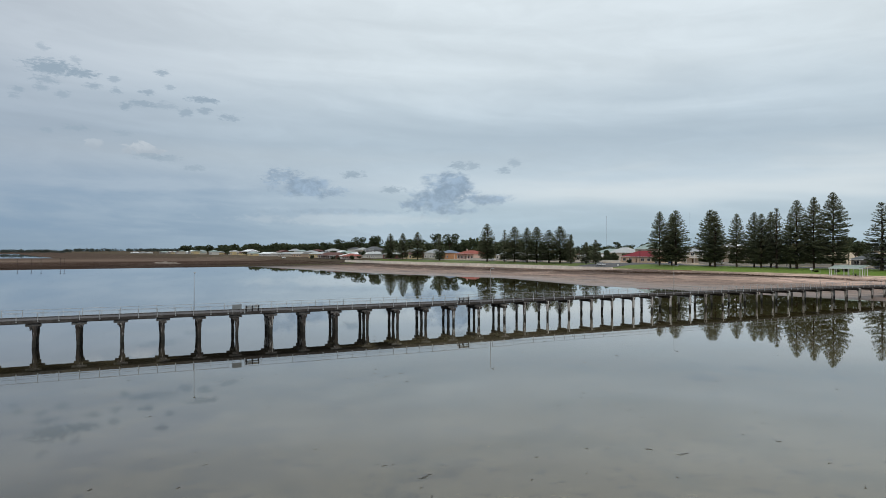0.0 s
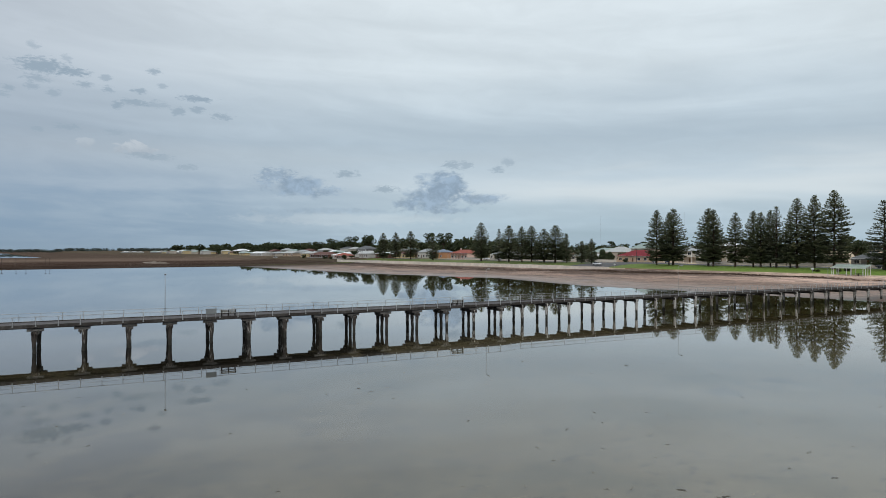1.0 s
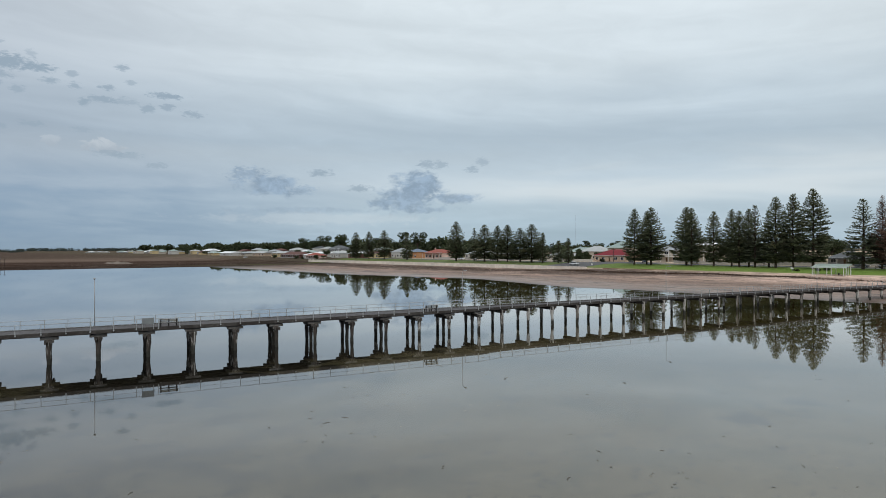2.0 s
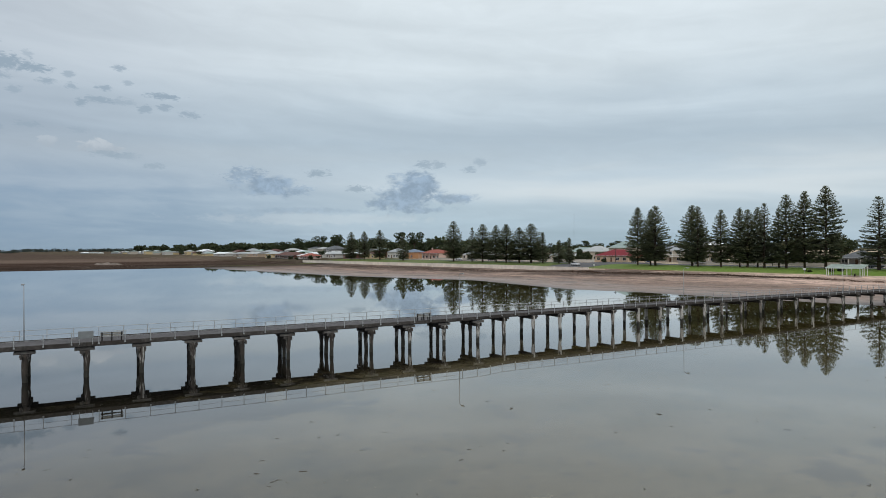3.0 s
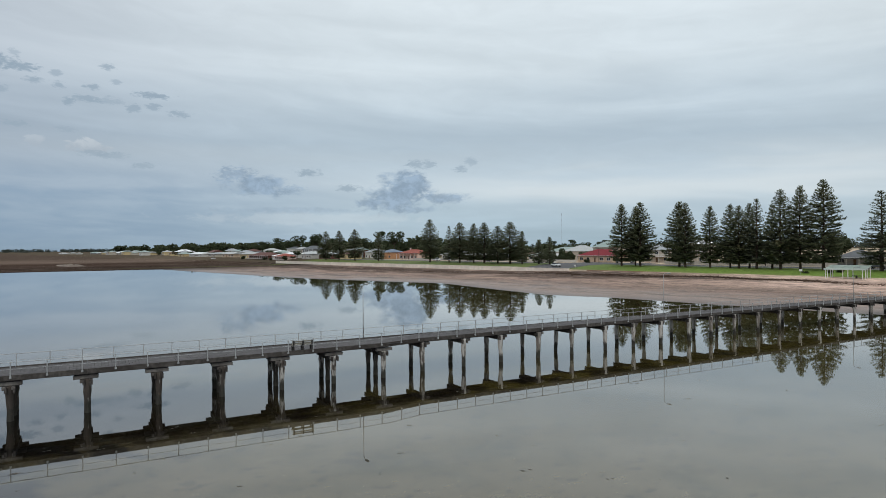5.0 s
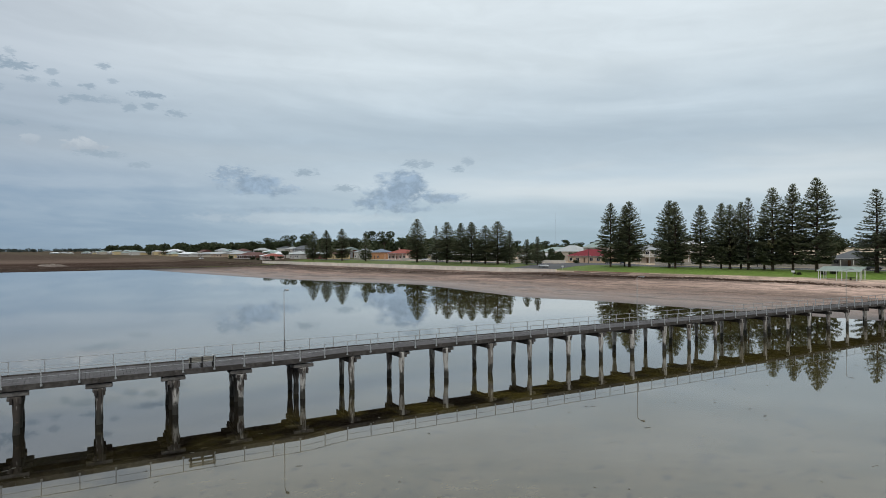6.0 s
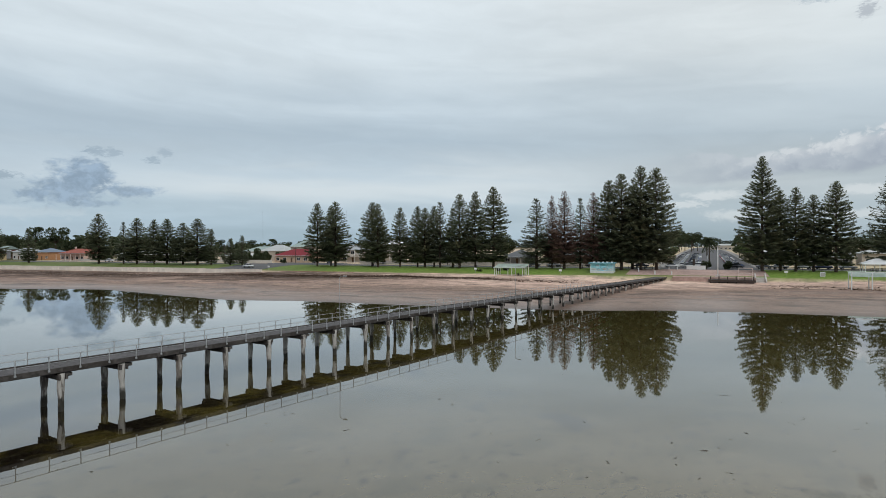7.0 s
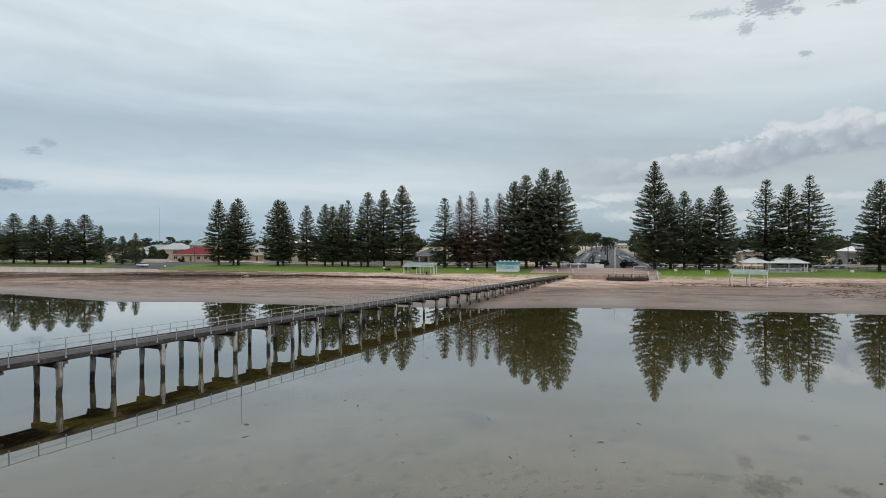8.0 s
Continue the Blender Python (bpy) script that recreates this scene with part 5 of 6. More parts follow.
    if solar:
        for i in range(4):
            sl = (ridge - g - H - 0.15) / (d / 2 + 0.55)
            bm = bmesh.new()
            x0, x1, y0, y1 = -d / 2 + 1.4, -d / 2 + 3.0, -w * 0.3 + i * 1.15, -w * 0.3 + i * 1.15 + 1.05
            vs = [bm.verts.new((x, y, H + 0.27 + sl * (x + d / 2 + 0.55))) for x, y in ((x0, y0), (x1, y0), (x1, y1), (x0, y1))]
            f = bm.faces.new(vs)
            bmesh.ops.solidify(bm, geom=[f], thickness=0.06)
            part("solar_panel", bm, GLASS, ob)
    return ob


BRICK_RED = material("red-brown brick", (0.17, 0.082, 0.062), 0.9, 0.2, 5.0, bump=0.3)
BRICK_CREAM = material("cream brick", (0.50, 0.38, 0.28), 0.9, 0.12, 5.0, bump=0.2)
RENDER_PINK = material("pink render", (0.62, 0.46, 0.40), 0.9, 0.08, 3.0)
RENDER_ORANGE = material("orange brick", (0.48, 0.25, 0.13), 0.9, 0.12, 4.0)
RENDER_CREAM = material("cream render", (0.46, 0.41, 0.34), 0.9, 0.08, 3.0)
RENDER_YELLOW = material("yellow render", (0.60, 0.47, 0.26), 0.9, 0.08, 3.0)
RENDER_GREY = material("grey cladding", (0.30, 0.30, 0.30), 0.8, 0.1, 3.0)
RENDER_WHITE = material("white render", (0.56, 0.54, 0.50), 0.9, 0.06, 3.0)
ROOF_RED = material("dark red metal roof", (0.20, 0.018, 0.026), 0.8, 0.12, 2.0)
ROOF_TERRA = material("terracotta roof", (0.30, 0.085, 0.06), 0.8, 0.15, 4.0)
ROOF_BROWN = material("brown tile roof", (0.13, 0.062, 0.05), 0.85, 0.2, 3.0)
ROOF_GREY = material("grey metal roof", (0.34, 0.355, 0.36), 0.8, 0.1, 2.0)
ROOF_PALE = material("pale grey roof", (0.44, 0.45, 0.44), 0.8, 0.08, 2.0)
ROOF_WHITE = material("white metal roof", (0.80, 0.81, 0.80), 0.45, 0.06, 2.0)
ROOF_GREEN = material("grey-green roof", (0.30, 0.37, 0.34), 0.8, 0.1, 2.0)
ROOF_DARK = material("charcoal roof", (0.10, 0.105, 0.11), 0.6, 0.15, 2.0)
ROOF_BLUE = material("slate blue roof", (0.15, 0.19, 0.25), 0.6, 0.12, 2.0)

house(284, 202.5, 19, 13, 7.0, 10.2, BRICK_CREAM, ROOF_RED, "low cream brick house with a dark red hip roof")
house(308, 214, 15, 11, 11.0, 14.6, RENDER_CREAM, ROOF_GREEN, "two-storey cream house with a grey-green hip roof", storeys=2)
house(306, 231, 15, 11, 9.0, 12.2, RENDER_CREAM, ROOF_PALE, "cream house with a pale grey hip roof")
house(318, 250, 20, 12, 8.6, 11.4, RENDER_CREAM, ROOF_GREEN, "cream house with a green metal roof behind the shrubs")
house(288, 240, 18, 10, 6.6, 8.6, RENDER_WHITE, ROOF_PALE, "long low white house with a pale roof")
house(296, 160, 9.5, 9, 12.1, 14.3, RENDER_CREAM, ROOF_WHITE, "two-storey cream house with a white hip roof and balcony", storeys=2, balcony=True)
house(292, 176, 13, 10, 9.6, 12.0, RENDER_CREAM, ROOF_GREY, "cream two-storey house behind the pines", storeys=2, balcony=True)
house(296, 130, 16, 10, 7.0, 9.4, BRICK_RED, ROOF_GREY, "red-brown brick house behind the pines", verandah=True)
house(291, 98.5, 12, 11, 6.7, 9.6, RENDER_GREY, ROOF_DARK, "grey house with a charcoal roof", verandah=True)
house(296, 76, 14, 10, 7.0, 9.6, BRICK_CREAM, ROOF_GREY, "cream brick house with a grey roof")
house(282, 346, 19, 11, 7.9, 10.4, RENDER_PINK, ROOF_TERRA, "pale pink house with a terracotta roof and white gable", chimney=True, verandah=True)
house(286, 376.5, 12, 11, 8.4, 10.8, RENDER_ORANGE, ROOF_BLUE, "orange brick house with a slate blue roof")
house(288, 300, 16, 10, 7.2, 9.6, RENDER_CREAM, ROOF_PALE, "cream house with a pale roof behind the pines")
house(292, 318, 14, 10, 7.0, 9.2, RENDER_WHITE, ROOF_GREY, "white house with a grey roof behind the pines")
house(285, 272, 16, 10, 6.8, 9.0, RENDER_WHITE, ROOF_PALE, "white cottage with a pale roof behind the pines")
house(296, 396, 13, 10, 7.4, 9.8, RENDER_GREY, ROOF_DARK, "grey house with a dark roof behind the pines")
house(292, 405, 14, 10, 8.5, 11.2, RENDER_WHITE, ROOF_GREY, "white house with a grey roof")
solar_house = house(300, -61.0, 11, 8, 8.9, 11.0, RENDER_GREY, ROOF_WHITE, "white house with a pale hip roof and solar panels", verandah=True, solar=True)
house(305, -40, 12, 10, 8.4, 10.6, RENDER_GREY, ROOF_PALE, "grey house with a pale roof")
house(300, -82, 16, 11, 7.6, 10.0, BRICK_CREAM, ROOF_GREY, "cream brick house with a grey roof")
house(300, -10, 16, 11, 7.0, 8.8, RENDER_GREY, ROOF_GREY, "grey shop building with a grey roof", gable=True)
house(300, -27, 12, 9, 8.2, 9.8, RENDER_CREAM, ROOF_PALE, "white building with a white roof behind the pines")
# northern end of the town
house(250, 500, 36, 13, 5.9, 8.6, BRICK_RED, ROOF_BROWN, "long red brick house with a brown-red hip roof", verandah=True)
house(246, 458, 15, 10, 5.6, 7.8, RENDER_PINK, ROOF_TERRA, "pale pink cottage with a terracotta roof", verandah=True)
house(250, 474, 11, 9, 5.8, 7.4, RENDER_WHITE, ROOF_WHITE, "small white cottage with a white roof")
house(250, 534, 13, 10, 7.0, 9.0, RENDER_YELLOW, ROOF_PALE, "small yellow house with a pale roof")
house(270, 490, 26, 10, 7.0, 8.6, RENDER_WHITE, ROOF_WHITE, "long white house with a white roof")
house(262, 446, 14, 10, 7.2, 9.2, RENDER_WHITE, ROOF_PALE, "white house with a pale roof")
house(318, 545, 22, 12, 11.0, 14.2, RENDER_GREY, ROOF_DARK, "two-storey dark grey house among trees", storeys=2, balcony=True)
house(300, 512, 18, 10, 7.8, 9.4, RENDER_CREAM, ROOF_PALE, "cream house with a pale roof")
house(330, 660, 20, 11, 10.0, 12.4, RENDER_WHITE, ROOF_PALE, "two-storey white house with a pale roof", storeys=2, balcony=True)
house(318, 690, 18, 10, 8.2, 10.2, RENDER_CREAM, ROOF_GREEN, "cream house with a green roof")
house(262, 684, 34, 12, 6.4, 8.4, RENDER_WHITE, ROOF_WHITE, "long white shed with a bright white roof", gable=True, name="shed")
house(306, 872, 36, 14, 8.6, 11.6, RENDER_CREAM, ROOF_WHITE, "large cream house with a broad white hip roof", verandah=True)
house(330, 770, 20, 11, 9.6, 12.4, RENDER_CREAM, ROOF_GREY, "two-storey cream house on the rise", storeys=2)
house(325, 735, 18, 11, 9.0, 11.0, RENDER_GREY, ROOF_GREEN, "grey house with a green roof on the rise")
for k, (u, v, w_, e, r_) in enumerate(((300, 800, 16, 6.4, 8.2), (300, 664, 15, 6.8, 8.8), (318, 612, 16, 8.2, 10.2), (300, 580, 14, 7.0, 9.0), (330, 1028, 22, 7.0, 9.4), (325, 1066, 18, 6.4, 8.2), (330, 1121, 24, 6.6, 8.6), (340, 1242, 30, 8.6, 10.8), (335, 1280, 26, 8.4, 10.6), (300, 1231, 22, 5.8, 7.6), (305, 1327, 22, 6.2, 8.2), (300, 1360, 24, 6.4, 8.4), (275, 1376, 20, 5.6, 7.2), (270, 1410, 24, 5.6, 7.4), (262, 1450, 26, 5.4, 7.0))):
    house(u, v, w_, 11, e, r_, (RENDER_WHITE, RENDER_CREAM, RENDER_GREY)[k % 3], (ROOF_PALE, ROOF_GREY, ROOF_WHITE, ROOF_GREEN)[k % 4], "small holiday house far along the shore", turn=(-8, 5, 12)[k % 3])
NORTH = ((262, 600, 15, 6.8, 8.6), (285, 622, 14, 8.4, 10.4), (300, 640, 15, 9.4, 11.6), (268, 640, 13, 6.6, 8.4), (270, 556, 12, 7.4, 9.4), (284, 540, 13, 7.8, 10.0), (258, 540, 12, 6.6, 8.6), (262, 420, 12, 7.2, 9.2), (272, 432, 13, 8.4, 10.6), (268, 402, 12, 7.4, 9.2), (330, 590, 14, 11.0, 13.4), (335, 615, 15, 11.5, 13.8), (320, 470, 14, 10.0, 12.4),
         (300, 450, 14, 9.0, 11.4), (290, 820, 15, 6.6, 8.6), (295, 905, 16, 7.0, 9.0), (300, 935, 15, 7.2, 9.2), (298, 985, 18, 6.8, 8.8), (295, 1005, 14, 6.6, 8.4), (300, 1095, 16, 6.8, 8.8), (300, 1150, 18, 6.6, 8.6), (302, 1180, 16, 6.8, 8.8), (300, 1205, 16, 6.4, 8.4), (296, 1275, 18, 6.2, 8.2))
for k, (u, v, w_, e, r_) in enumerate(NORTH):
    house(u, v, w_, 10, e, r_, (RENDER_CREAM, RENDER_WHITE, BRICK_RED, RENDER_GREY, RENDER_YELLOW)[k % 5], (ROOF_WHITE, ROOF_GREY, ROOF_BROWN, ROOF_PALE, ROOF_DARK, ROOF_GREEN, ROOF_PALE)[k % 7], "small house among trees at the northern end", turn=(-14, 9, 0, 17)[k % 4], gable=k % 3 == 0)
# front row along the northern shore
rn = random.Random(17)
v_house = 566.0
while v_house < 1330:
    w_house, u_house = rn.uniform(11, 19), 252 + rn.uniform(0, 26) + (v_house - 560) * 0.045
    eave = gz(u_house, v_house) + rn.choice((2.7, 2.8, 3.0, 4.6))
    house(u_house, v_house, w_house, rn.uniform(9, 11), eave, eave + rn.uniform(1.5, 2.3), rn.choice((RENDER_CREAM, RENDER_WHITE, RENDER_GREY, BRICK_CREAM, RENDER_YELLOW)), rn.choice((ROOF_WHITE, ROOF_PALE, ROOF_GREY, ROOF_BROWN, ROOF_GREEN)), "small shore house with a light metal roof", turn=rn.uniform(-14, 14), gable=rn.random() < 0.4)
    v_house += w_house + rn.uniform(8, 22)
# shops down the main street
for i, (u, v, w_, d_, wl, rf) in enumerate(((300, 50, 12, 16, RENDER_WHITE, ROOF_WHITE), (330, 51, 12, 22, RENDER_CREAM, ROOF_GREY), (372, 52, 14, 26, BRICK_CREAM, ROOF_PALE), (430, 56, 14, 30, RENDER_WHITE, ROOF_WHITE),
                                            (310, 2, 12, 20, RENDER_WHITE, ROOF_PALE), (350, 2, 12, 26, RENDER_CREAM, ROOF_WHITE), (400, 1, 14, 30, RENDER_GREY, ROOF_GREY), (470, 0, 14, 36, RENDER_WHITE, ROOF_WHITE), (560, -2, 14, 40, RENDER_CREAM, ROOF_PALE), (700, 10, 26, 20, RENDER_CREAM, ROOF_PALE))):
    house(u, v, w_, d_, gz(u, v) + 4.2, gz(u, v) + 5.8, wl, rf, "plain single-storey shop on the main street", name="shop", gable=i % 2 == 0, door=False)

# ---------------------------------------------------------------- shelters, kiosk, rotundas
PALE_GREEN = material("pale green paint", (0.50, 0.58, 0.53), 0.6, 0.08, 3.0)
ob = thing("picnic_shelter", tpose(222.3, 82.1), "open picnic shelter with a pale green flat roof and white posts", "shelter")
bm = bmesh.new()
f = bm.faces.new([bm.verts.new(p) for p in ((-2.6, -4.9, 2.45), (-2.6, 4.9, 2.45), (2.6, 4.9, 3.45), (2.6, -4.9, 3.45))])
bmesh.ops.solidify(bm, geom=[f], thickness=0.14)
part("roof", bm, PALE_GREEN, ob)
part("fascia", boxed(-2.68, -2.6, -4.9, 4.9, 2.28, 2.62), PALE_GREEN, ob)
for x in (-2.0, 1.9):
    for y in (-4.6, -3.9, -0.6, 0.6, 4.2, 4.7):
        part("post", boxed(x, x + 0.14, y - 0.08, y + 0.08, -0.3, 2.45 + (x + 2.6) * 0.19), WHITE, ob)
part("table", boxed(-0.5, 0.5, -3, -1, 0.72, 0.8), WOOD_GREY, ob)
part("table_leg", boxed(-0.1, 0.1, -2.2, -1.8, -0.2, 0.72), WOOD_GREY, ob)

ob = thing("shade_frame", tpose(204.5, -4.6, 1.62), "white steel frame with a pale green panel on the sand", "shade frame")
for x in (-1.6, 1.6):
    for y in (-3.7, 0.1, 3.9):
        part("post", boxed(x - 0.10, x + 0.10, y - 0.10, y + 0.10, -0.4, 3.1 + (0.5 if x < 0 else 0), bevel=0.01), WHITE, ob)
bm = bmesh.new()
vs = [bm.verts.new(p) for p in ((-1.8, -3.9, 2.5), (-1.8, 4.1, 2.5), (1.8, 4.1, 3.55), (1.8, -3.9, 3.55))]
f = bm.faces.new(vs)
bmesh.ops.solidify(bm, geom=[f], thickness=0.08)
part("panel", bm, PALE_GREEN, ob)
part("rail", boxed(-1.65, -1.55, -3.7, 3.9, 3.45, 3.57), WHITE, ob)

KIOSK_BLUE = material("blue and white mural", (0.24, 0.58, 0.68), 0.6, 0.15, 1.2, second=(0.55, 0.76, 0.80), amount=0.8)
ob = thing("kiosk", tpose(234, 57.2), "small kiosk painted with a blue and white mural", "kiosk")
part("wall", boxed(-2, 2, -3.4, 3.4, -0.3, 2.7, bevel=0.02), material("mural of waves and sky", (0.30, 0.60, 0.70), 0.6, 0.3, 1.1, second=(0.74, 0.76, 0.74), amount=0.9), ob)
for y0, y1, z0, z1 in ((-3.2, -1.9, 1.5, 2.4), (1.8, 3.2, 1.45, 2.5), (-1.7, 0.4, 2.0, 2.6), (0.6, 1.6, 1.4, 1.9)):
    part("mural_panel", boxed(-2.02, -1.99, y0, y1, z0, z1), KIOSK_BLUE, ob, "blue painted mural patch")
part("base_band", boxed(-2.03, 2.03, -3.43, 3.43, -0.3, 0.55), WHITE, ob)
part("roof", boxed(-2.7, 2.4, -3.8, 3.8, 2.7, 2.95, bevel=0.03), material("blue kiosk roof", (0.22, 0.47, 0.56), 0.6), ob)
for y0, w_, z0, h_ in ((-2.9, 0.9, 0.75, 0.55), (-1.5, 1.3, 0.65, 0.8), (0.3, 0.8, 0.7, 0.5), (1.5, 1.5, 0.65, 0.65), (-2.2, 0.7, 1.6, 0.4), (0.7, 1.0, 1.75, 0.5)):
    bm = bmesh.new()
    ring_ = [(y0 + w_ / 2 + w_ / 2 * math.cos(a_), z0 + h_ / 2 + h_ / 2 * math.sin(a_) * (0.8 + 0.3 * math.sin(3 * a_))) for a_ in np.linspace(0, 2 * math.pi, 13)[:-1]]
    front_ = bm.faces.new([bm.verts.new((-2.012, y_, z_)) for y_, z_ in ring_])
    bmesh.ops.solidify(bm, geom=[front_], thickness=0.02)
    part("mural_panel", bm, WHITE, ob, "white painted wave of the mural")
for k in range(5):
    part("roof_vent", boxed(-0.6, 0.2, -3 + 1.3 * k, -2.5 + 1.3 * k, 2.95, 3.25), WHITE, ob)


def rotunda(u, v, w_, d_, label, panel=False):
    ob = thing("picnic_rotunda", tpose(u, v), label, "shelter")
    part("roof", roof_mesh(w_, d_, 2.6, 4.0, 0.5), ROOF_WHITE, ob)
    for x in (-d_ / 2, 0, d_ / 2):
        for y in (-w_ / 2, 0, w_ / 2):
            if x or y:
                part("post", boxed(x - 0.08, x + 0.08, y - 0.08, y + 0.08, -0.4, 2.5), WHITE, ob)
    part("floor", boxed(-d_ / 2 - 0.4, d_ / 2 + 0.4, -w_ / 2 - 0.4, w_ / 2 + 0.4, -0.5, 0.08), CONCRETE, ob)
    if panel:
        part("screen_wall", boxed(d_ / 2 - 0.1, d_ / 2 + 0.05, -w_ / 2, w_ / 2, 0, 2.2), WHITE, ob)
        bm = bmesh.new()
        for k in range(int(w_ / 0.3) + 8):
            y = -w_ / 2 - 2.0 + k * 0.3
            box(bm, -d_ / 2 - 0.6, -d_ / 2 - 0.56, y, y + 0.08, 0, 0.95)
        box(bm, -d_ / 2 - 0.62, -d_ / 2 - 0.54, -w_ / 2 - 2.0, w_ / 2 + 0.4, 0.9, 1.0)
        part("railing", bm, WHITE, ob)
    part("table", boxed(-0.5, 0.5, -1, 1, 0.72, 0.8), WOOD_GREY, ob)
    part("table_leg", boxed(-0.1, 0.1, -0.2, 0.2, -0.2, 0.72), WOOD_GREY, ob)


for u, v, k in ((287, -50, 0.8), (286, -55, 0.6), (286, -61, 0.7), (287, -66, 1.0), (287, -70, 1.2)):
    plant(4, u, v, k, 0.9)
part("clerestory", boxed(-2.2, 1.6, -1.2, 1.6, 5.6, 8.0, bevel=0.03), RENDER_WHITE, solar_house)
rotunda(240, -13.4, 6.5, 5.5, "white open picnic rotunda on the lawn")
rotunda(240, -21.8, 9.5, 6.0, "white picnic rotunda with a low white railing", True)

# ---------------------------------------------------------------- cars
CAR_GLASS = material("car glass", (0.02, 0.024, 0.028), 0.06, 0.1, 1.0, spec=0.6)
RIM = material("wheel rim", (0.45, 0.45, 0.46), 0.35, 0.1, 5.0, metal=0.7)
RED_LAMP = material("red tail lamp", (0.4, 0.02, 0.02), 0.3, 0.1, 5.0)
CLEAR_LAMP = material("clear headlamp", (0.7, 0.7, 0.7), 0.2, 0.05, 5.0)


def car(name, label, colour, ute=False):
    paint = material("car paint " + name + label[:6], colour, 0.28, 0.05, 2.0, spec=0.5)
    ob = thing(name, pose(0, 0, 0), label, "car", "parked cars")
    prof = [(-2.3, 0.38), (-2.35, 0.75), (-2.2, 0.95), (-1.1, 1.02), (1.1, 1.05), (2.15, 0.98), (2.3, 0.7), (2.25, 0.38)]
    bm = bmesh.new()
    rows = [[bm.verts.new((x, y * (0.96 if z < 0.6 else 1.0), z)) for x, z in prof] for y in (-0.9, 0.9)]
    for i in range(len(prof)):
        j = (i + 1) % len(prof)
        bm.faces.new((rows[0][i], rows[0][j], rows[1][j], rows[1][i]))
    bm.faces.new(rows[0][::-1])
    bm.faces.new(rows[1])
    bmesh.ops.bevel(bm, geom=bm.edges[:], offset=0.06, segments=2, affect="EDGES")
    part("body", bm, paint, ob, smooth=True)
    cab = [(-1.15, 1.0), (-0.45, 1.58), (1.1 if not ute else 0.35, 1.6), (1.75 if not ute else 0.62, 1.02)]
    bm = bmesh.new()
    rows = [[bm.verts.new((x, s * (0.84 if z < 1.2 else 0.68), z)) for x, z in cab] for s in (-1, 1)]
    for i in range(4):
        j = (i + 1) % 4
        bm.faces.new((rows[0][i], rows[0][j], rows[1][j], rows[1][i]))
    bm.faces.new(rows[0][::-1])
    bm.faces.new(rows[1])
    part("cabin_glass", bm, CAR_GLASS, ob)
    part("roof_panel", boxed(-0.48, (1.12 if not ute else 0.36), -0.69, 0.69, 1.585, 1.64, bevel=0.02), paint, ob)
    for sx in (-1.4, 1.42):
        for sy in (-0.86, 0.86):
            t = part("wheel", tube(bmesh.new(), [(sx, sy - 0.11, 0.34), (sx, sy + 0.11, 0.34)], 0.34, 14), TYRE, ob)
            part("rim", tube(bmesh.new(), [(sx, sy - 0.125, 0.34), (sx, sy + 0.125, 0.34)], 0.2, 10), RIM, t)
    for sy in (-0.72, 0.5):
        part("headlamp", boxed(-2.36, -2.25, sy, sy + 0.24, 0.68, 0.82), CLEAR_LAMP, ob)
        part("tail_lamp", boxed(2.2, 2.31, sy, sy + 0.22, 0.72, 0.92), RED_LAMP, ob)
    if ute:
        part("tray_bed", boxed(0.7, 2.2, -0.75, 0.75, 1.0, 1.06), TYRE, ob)
    return ob


CARS = [car("car", "white station wagon parked by the road", (0.72, 0.72, 0.72)), car("car", "black sedan parked at the kerb", (0.02, 0.02, 0.022)), car("car", "silver sedan parked at the kerb", (0.42, 0.43, 0.44)),
        car("car", "dark blue hatchback parked at the kerb", (0.03, 0.05, 0.11)), car("ute", "white utility parked by the road", (0.70, 0.70, 0.69), True), car("car", "grey sedan parked at the kerb", (0.16, 0.165, 0.17))]
seen_car = set()


def park(i, u, v, turn):
    g = gz(max(u, 226.0), v) + 0.06
    m = tpose(u, v, g, turn)
    if i in seen_car:
        copy_thing(CARS[i], m)
    else:
        seen_car.add(i)
        CARS[i].matrix_basis = m


rc = random.Random(8)
park(0, 234, 190.4, 80)
for k in range(34):
    if rc.random() < 0.9:
        park(rc.choice((0, 1, 2, 5, 3, 4, 5, 1)), 268 + 5.0 * k, 38.4, 60 + rc.uniform(-4, 4))
for k in range(27):
    if rc.random() < 0.85:
        park(rc.choice((0, 1, 1, 2, 3, 5)), 262 + 5.5 * k, 19.6, 120 + rc.uniform(-4, 4))
for k in range(22):
    if rc.random() < 0.8:
        park(rc.choice((0, 2, 3, 5, 1)), 272 + 6.5 * k, 32.5, 60)
for i, u, v, turn in ((0, 262, 287, 88), (1, 262, 272, 92), (5, 262, 258, 90), (2, 256, 77, 90), (5, 256, 84, 88), (2, 257, 7.7, 90), (0, 257, 1.5, 90), (3, 257, -3.6, 92), (2, 257, -9.8, 88), (5, 257, 12.0, 90), (4, 257, -36.0, 90), (1, 257, 48.0, 90), (5, 257, 64.0, 90), (0, 256.5, 38.5, 88), (2, 256.5, 33.4, 92), (4, 261.0, 35.8, 90), (0, 261.2, 30.4, 88), (1, 257.5, 20.6, 100), (4, 262, -42, 90), (3, 268, 176, 30), (5, 268, 183, 20), (2, 266, 150, 90), (0, 262, 560, 80), (4, 235, 575, 30), (0, 262, 300, 90)):
    park(i, u, v, turn)

# ---------------------------------------------------------------- fences, poles and small things on the foreshore
FENCE_PALE = material("pale fence panels", (0.44, 0.42, 0.39), 0.8, 0.1, 2.0)
FENCE_DARK = material("dark grey fence panels", (0.085, 0.09, 0.095), 0.7, 0.1, 2.0)


